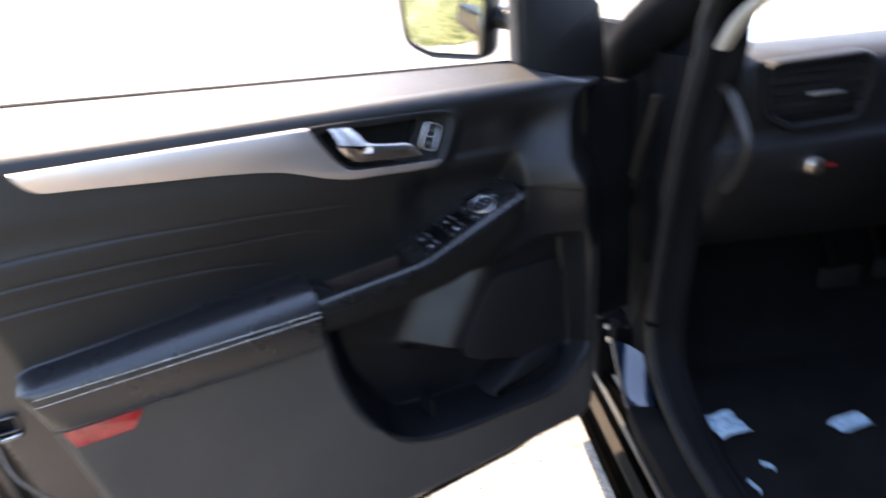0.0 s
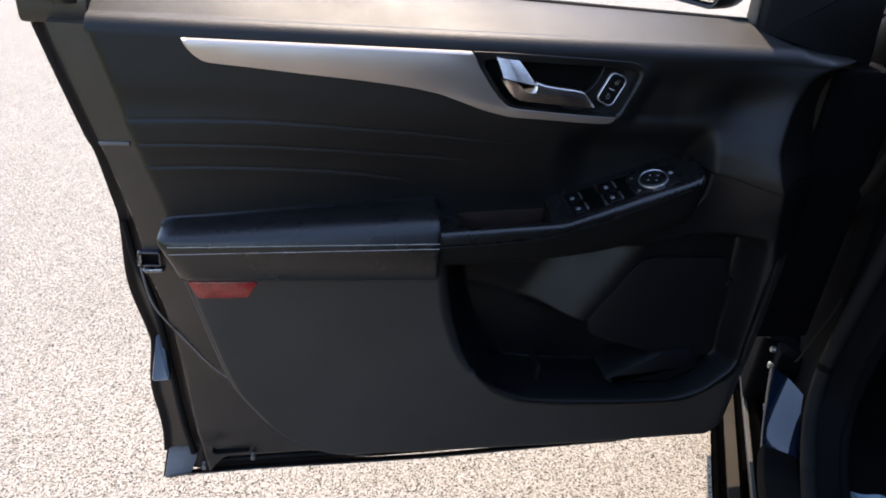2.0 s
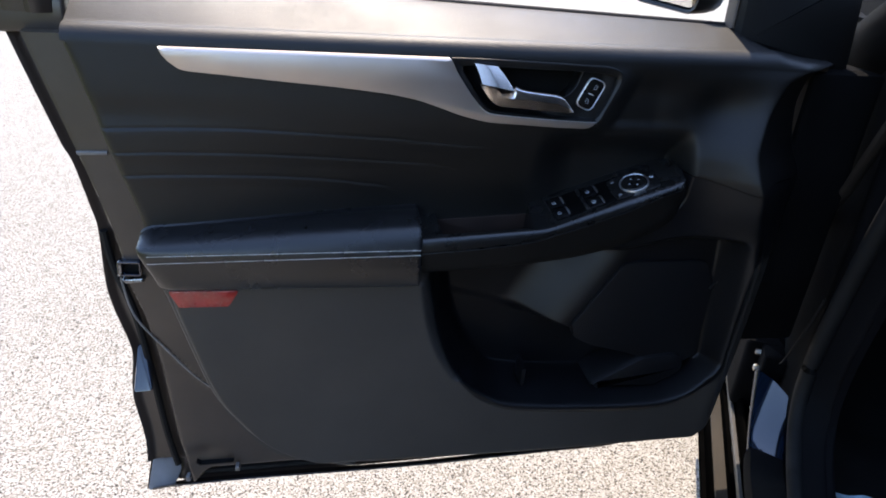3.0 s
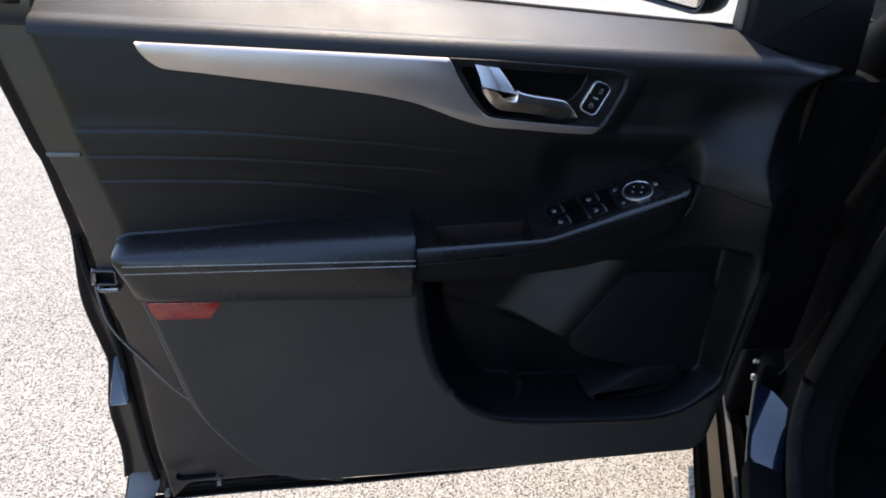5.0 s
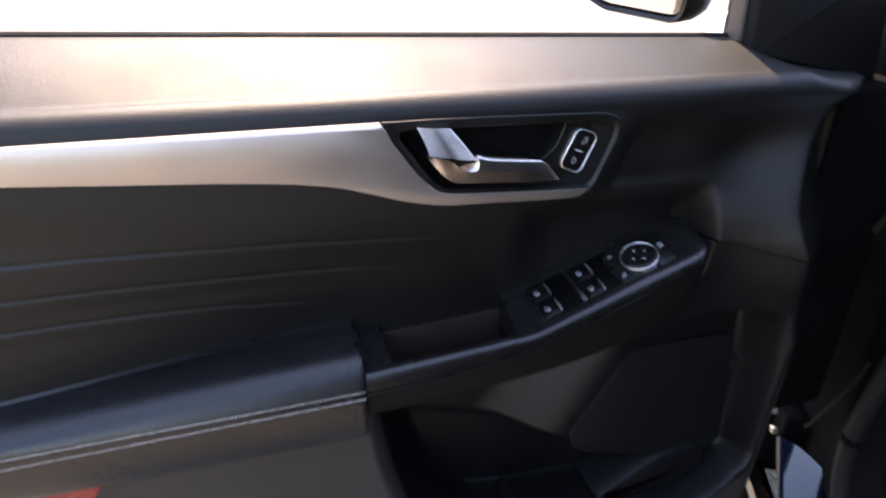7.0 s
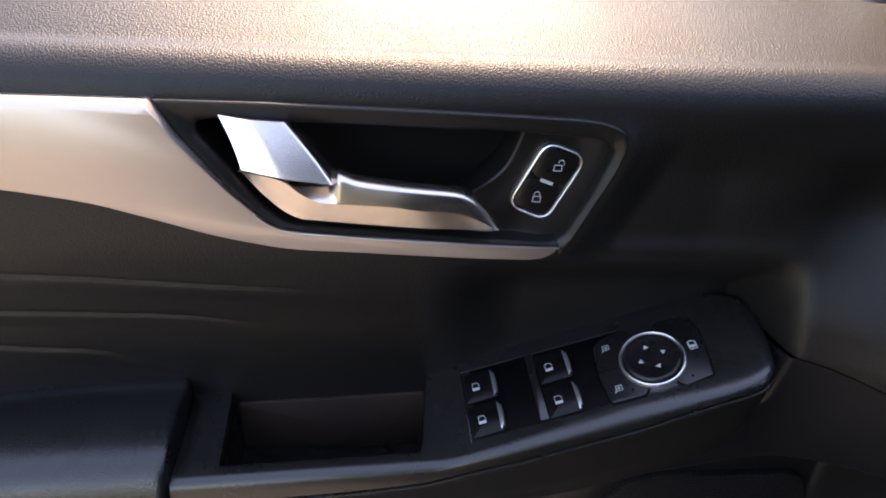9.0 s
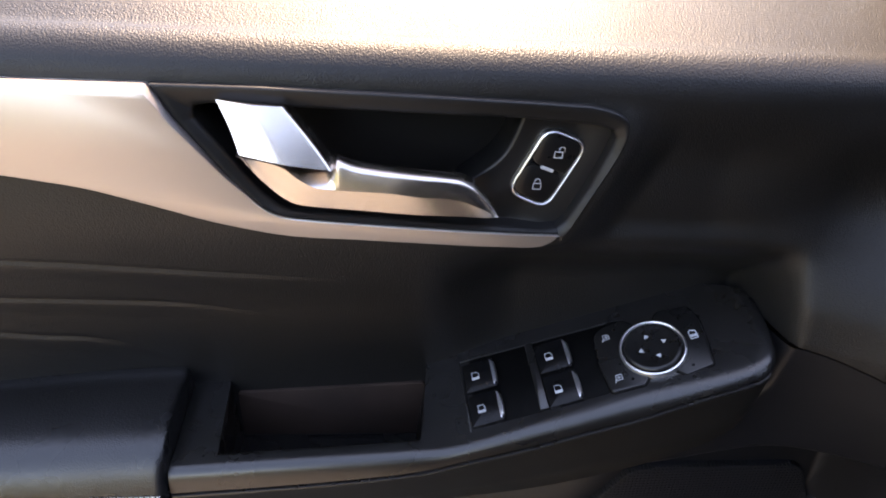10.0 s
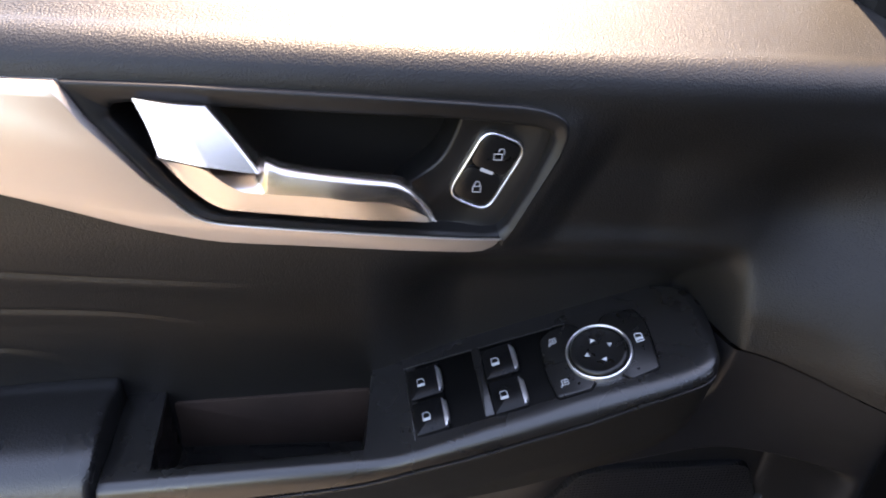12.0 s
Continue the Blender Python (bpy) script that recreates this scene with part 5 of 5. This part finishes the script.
for k in range(5):
    z = 0.955 + 0.0165 * k
    bm = bmesh.new()
    box(bm, (0.172, z, 0.001), (0.328, z + 0.0045, 0.010), on_dash)
    part("vent_slat", bm, gloss_black, dashboard)
bm = bmesh.new()
box(bm, (0.235, 0.986, 0.008), (0.290, 0.992, 0.016), on_dash, 0.002)
part("vent_tab", bm, chrome_ring, dashboard)
bm = bmesh.new()
sheet(lambda u, v: on_dash(lerp(0.15, 0.34, u), lerp(0.935, 1.045, v), 0.0012), [0, 1], [0, 1], CAR_F * 0.002, bm)
part("vent_back", bm, cavity_plastic, dashboard)
bm = bmesh.new()
loft(bm, [[on_dash(0.252 + r * math.cos(a), 0.872 + r * math.sin(a), w) for a in [2 * math.pi * k / 24 for k in range(24)]] for r, w in ((0.019, 0.0), (0.019, 0.012), (0.016, 0.030), (0.012, 0.033))])
part("light_switch", bm, chrome, dashboard, "round chrome light switch")
bm = bmesh.new()
box(bm, (0.274, 0.866, 0.010), (0.292, 0.871, 0.020), on_dash, 0.001)
part("indicator", bm, red_lens, dashboard)

# browner than the dashboard to carry the streak of light down its end
trim_line = [in_car(-0.162, 0.085, 1.023), in_car(-0.21, 0.085, 1.009), in_car(-0.253, 0.085, 0.975), in_car(-0.275, 0.085, 0.942), in_car(-0.26, 0.085, 0.90), in_car(-0.218, 0.085, 0.855)]
part("dash_end_trim", tube([p + CAR_F * 0.025 + CAR_I * 0.006 for p in trim_line], 0.009, 12, 10, None, 0.8, CAR_I), edge_sheen_brown, dashboard, "satin brown-black dashboard end trim")
part("inner_pillar_trim", tube([in_car(-0.075, 0.125, 1.050), in_car(-0.112, 0.125, 1.098), in_car(-0.155, 0.13, 1.140), in_car(-0.40, 0.19, 1.35), in_car(-0.80, 0.28, 1.57)], 0.016, 12, 6), headliner, car, "pale grey inner pillar trim")
part("pillar_trim_end", tube([in_car(-0.330, 0.088, 1.180), in_car(-0.276, 0.078, 1.149), in_car(-0.230, 0.075, 1.121), in_car(-0.184, 0.075, 1.080)], 0.013, 12, 6, None, 0.6), headliner, car, "pale grey end of the pillar trim")
for f, i, z, w in ((0.10, 0.531, 0.506, 0.045), (0.13, 0.66, 0.50, 0.024)):
    bm = bmesh.new()
    box(bm, (f - 0.006, i - w, z - 0.026), (f + 0.006, i + w, z + 0.026), in_car, 0.004)
    pad = part("pedal", bm, rubber, car, "ribbed black rubber pedal")
    part("pedal_arm", tube([in_car(f + 0.01, i, z), in_car(f + 0.07, i, z + 0.10), in_car(f + 0.12, i, z + 0.25)], 0.008, 8, 5), jamb_shade_black, pad)

WHEEL = in_car(-0.36, 0.455, 0.925)
WAX = (in_car(-1, 0, 0.45) - in_car(0, 0, 0)).normalized()
W1 = CAR_I.normalized()
W2 = WAX.cross(W1).normalized()
bm = bmesh.new()
rings = []
for k in range(48):
    a = 2 * math.pi * k / 48
    out = W1 * math.cos(a) + W2 * math.sin(a)
    rings.append([WHEEL + out * (0.182 + 0.017 * math.cos(b)) + WAX * 0.017 * math.sin(b) for b in [2 * math.pi * q / 12 for q in range(12)]])
loft(bm, rings + [rings[0]], False, False)
bmesh.ops.remove_doubles(bm, verts=bm.verts, dist=1e-6)
wheel = part("steering_wheel", bm, leather, car, "black leather steering wheel")
bm = bmesh.new()
loft(bm, [[WHEEL + (W1 * math.cos(a) + W2 * math.sin(a)) * r + WAX * w for a in [2 * math.pi * k / 32 for k in range(32)]] for r, w in ((0.070, -0.05), (0.078, -0.01), (0.070, 0.010), (0.05, 0.018))])
part("hub", bm, dash_plastic, wheel)
for a in (math.pi, 0.0, -math.pi / 2):
    d = W1 * math.cos(a) + W2 * math.sin(a)
    part("spoke", tube([WHEEL + d * 0.06 - WAX * 0.012, WHEEL + d * 0.12 - WAX * 0.012, WHEEL + d * 0.18], 0.018, 10, 5, None, 0.5), gloss_black, wheel)

# crumpled pale protective sheets on the cabin carpet
def film(cx, cy, turn, size):
    c, s = math.cos(turn), math.sin(turn)

    def spot(u, v):
        x, y = (u - 0.5) * size[0], (v - 0.5) * size[1]
        return Vector((cx + x * c - y * s, cy + x * s + y * c, 0.353 + 0.010 * noise.noise(Vector((u * 3.1 + cx * 7, v * 3.3, cy))) + 0.012 * (u * (1 - u))))
    ob = part("sheet_and_glint", sheet(spot, spread(0, 1, 14), spread(0, 1, 12), (0, 0, -0.0015)), film_sheet)
    return tagged(ob, "crumpled pale plastic sheet and thin film glint on the cabin carpet", "plastic sheet", "sheets on the carpet")


film(0.676, -0.212, -0.30, (0.066, 0.064))
film(0.862, -0.348, -0.25, (0.075, 0.036))
# two thin pale strips stand in for glints on creased clear film
for x, y, turn, long in ((0.635, -0.329, -1.34, 0.024), (0.573, -0.347, -1.77, 0.030)):
    film(x, y, turn, (long, 0.0008))

# ---- grass beside the driveway, as the mirror shows it ----
rng = random.Random(4)
bm = bmesh.new()
verts, faces = [], []
nx, ny = 60, 60


def grass_edge(y):
    return -1.75 - 0.60 * max(0.0, y - 0.9) + 0.06 * math.sin(2.1 * y)


def bank(x, y):
    return 1.9 * smooth(0.0, 4.5, grass_edge(y) - x)


for a in range(nx + 1):
    for b in range(ny + 1):
        y = lerp(-14, 8, b / ny)
        x = lerp(-30, grass_edge(y), (a / nx) ** 0.6)
        verts.append((x, y, 0.02 + bank(x, y) + 0.10 * smooth(0.0, 0.6, grass_edge(y) - x) * (0.5 + noise.noise(Vector((x * 0.9, y * 0.9, 0))))))
for a in range(nx):
    for b in range(ny):
        n = a * (ny + 1) + b
        faces.append((n, n + ny + 1, n + ny + 2, n + 1))
for k in range(16000):
    y = rng.uniform(-3, 5)
    x = grass_edge(y) - 6.5 * rng.random()
    h, t, w = rng.uniform(0.06, 0.22), rng.uniform(0, 6.28), rng.uniform(0.006, 0.014)
    lx, ly = rng.uniform(-0.08, 0.08), rng.uniform(-0.08, 0.08)
    n = len(verts)
    g = bank(x, y)
    verts += [(x - w * math.cos(t), y - w * math.sin(t), g), (x + w * math.cos(t), y + w * math.sin(t), g), (x + lx * 0.4 + w * 0.6, y + ly * 0.4, g + h * 0.65), (x + lx, y + ly, g + h)]
    faces += [(n, n + 1, n + 2), (n, n + 2, n + 3)]
# unseen lawn added far behind the driveway, only for reflections in the door
for a in range(nx + 1):
    for b in range(ny + 1):
        y = -9.0 - 30 * (b / ny) ** 1.6
        x = lerp(-1.8, 30, a / nx)
        verts.append((x, y, 0.012 + 1.2 * smooth(-10.0, -14.5, y) + 0.045 + 0.04 * noise.noise(Vector((x, y, 3.0)))))
base = len(verts) - (nx + 1) * (ny + 1)
for a in range(nx):
    for b in range(ny):
        n = base + a * (ny + 1) + b
        faces.append((n, n + 1, n + ny + 2, n + ny + 1))
me = bpy.data.meshes.new("grass")
me.from_pydata(verts, [], faces)
me.materials.append(grass_mat.m)
tagged(new("grass", me), "dry yellow-green grass bank beside the driveway", "grass", kind="stuff")
bm.free()
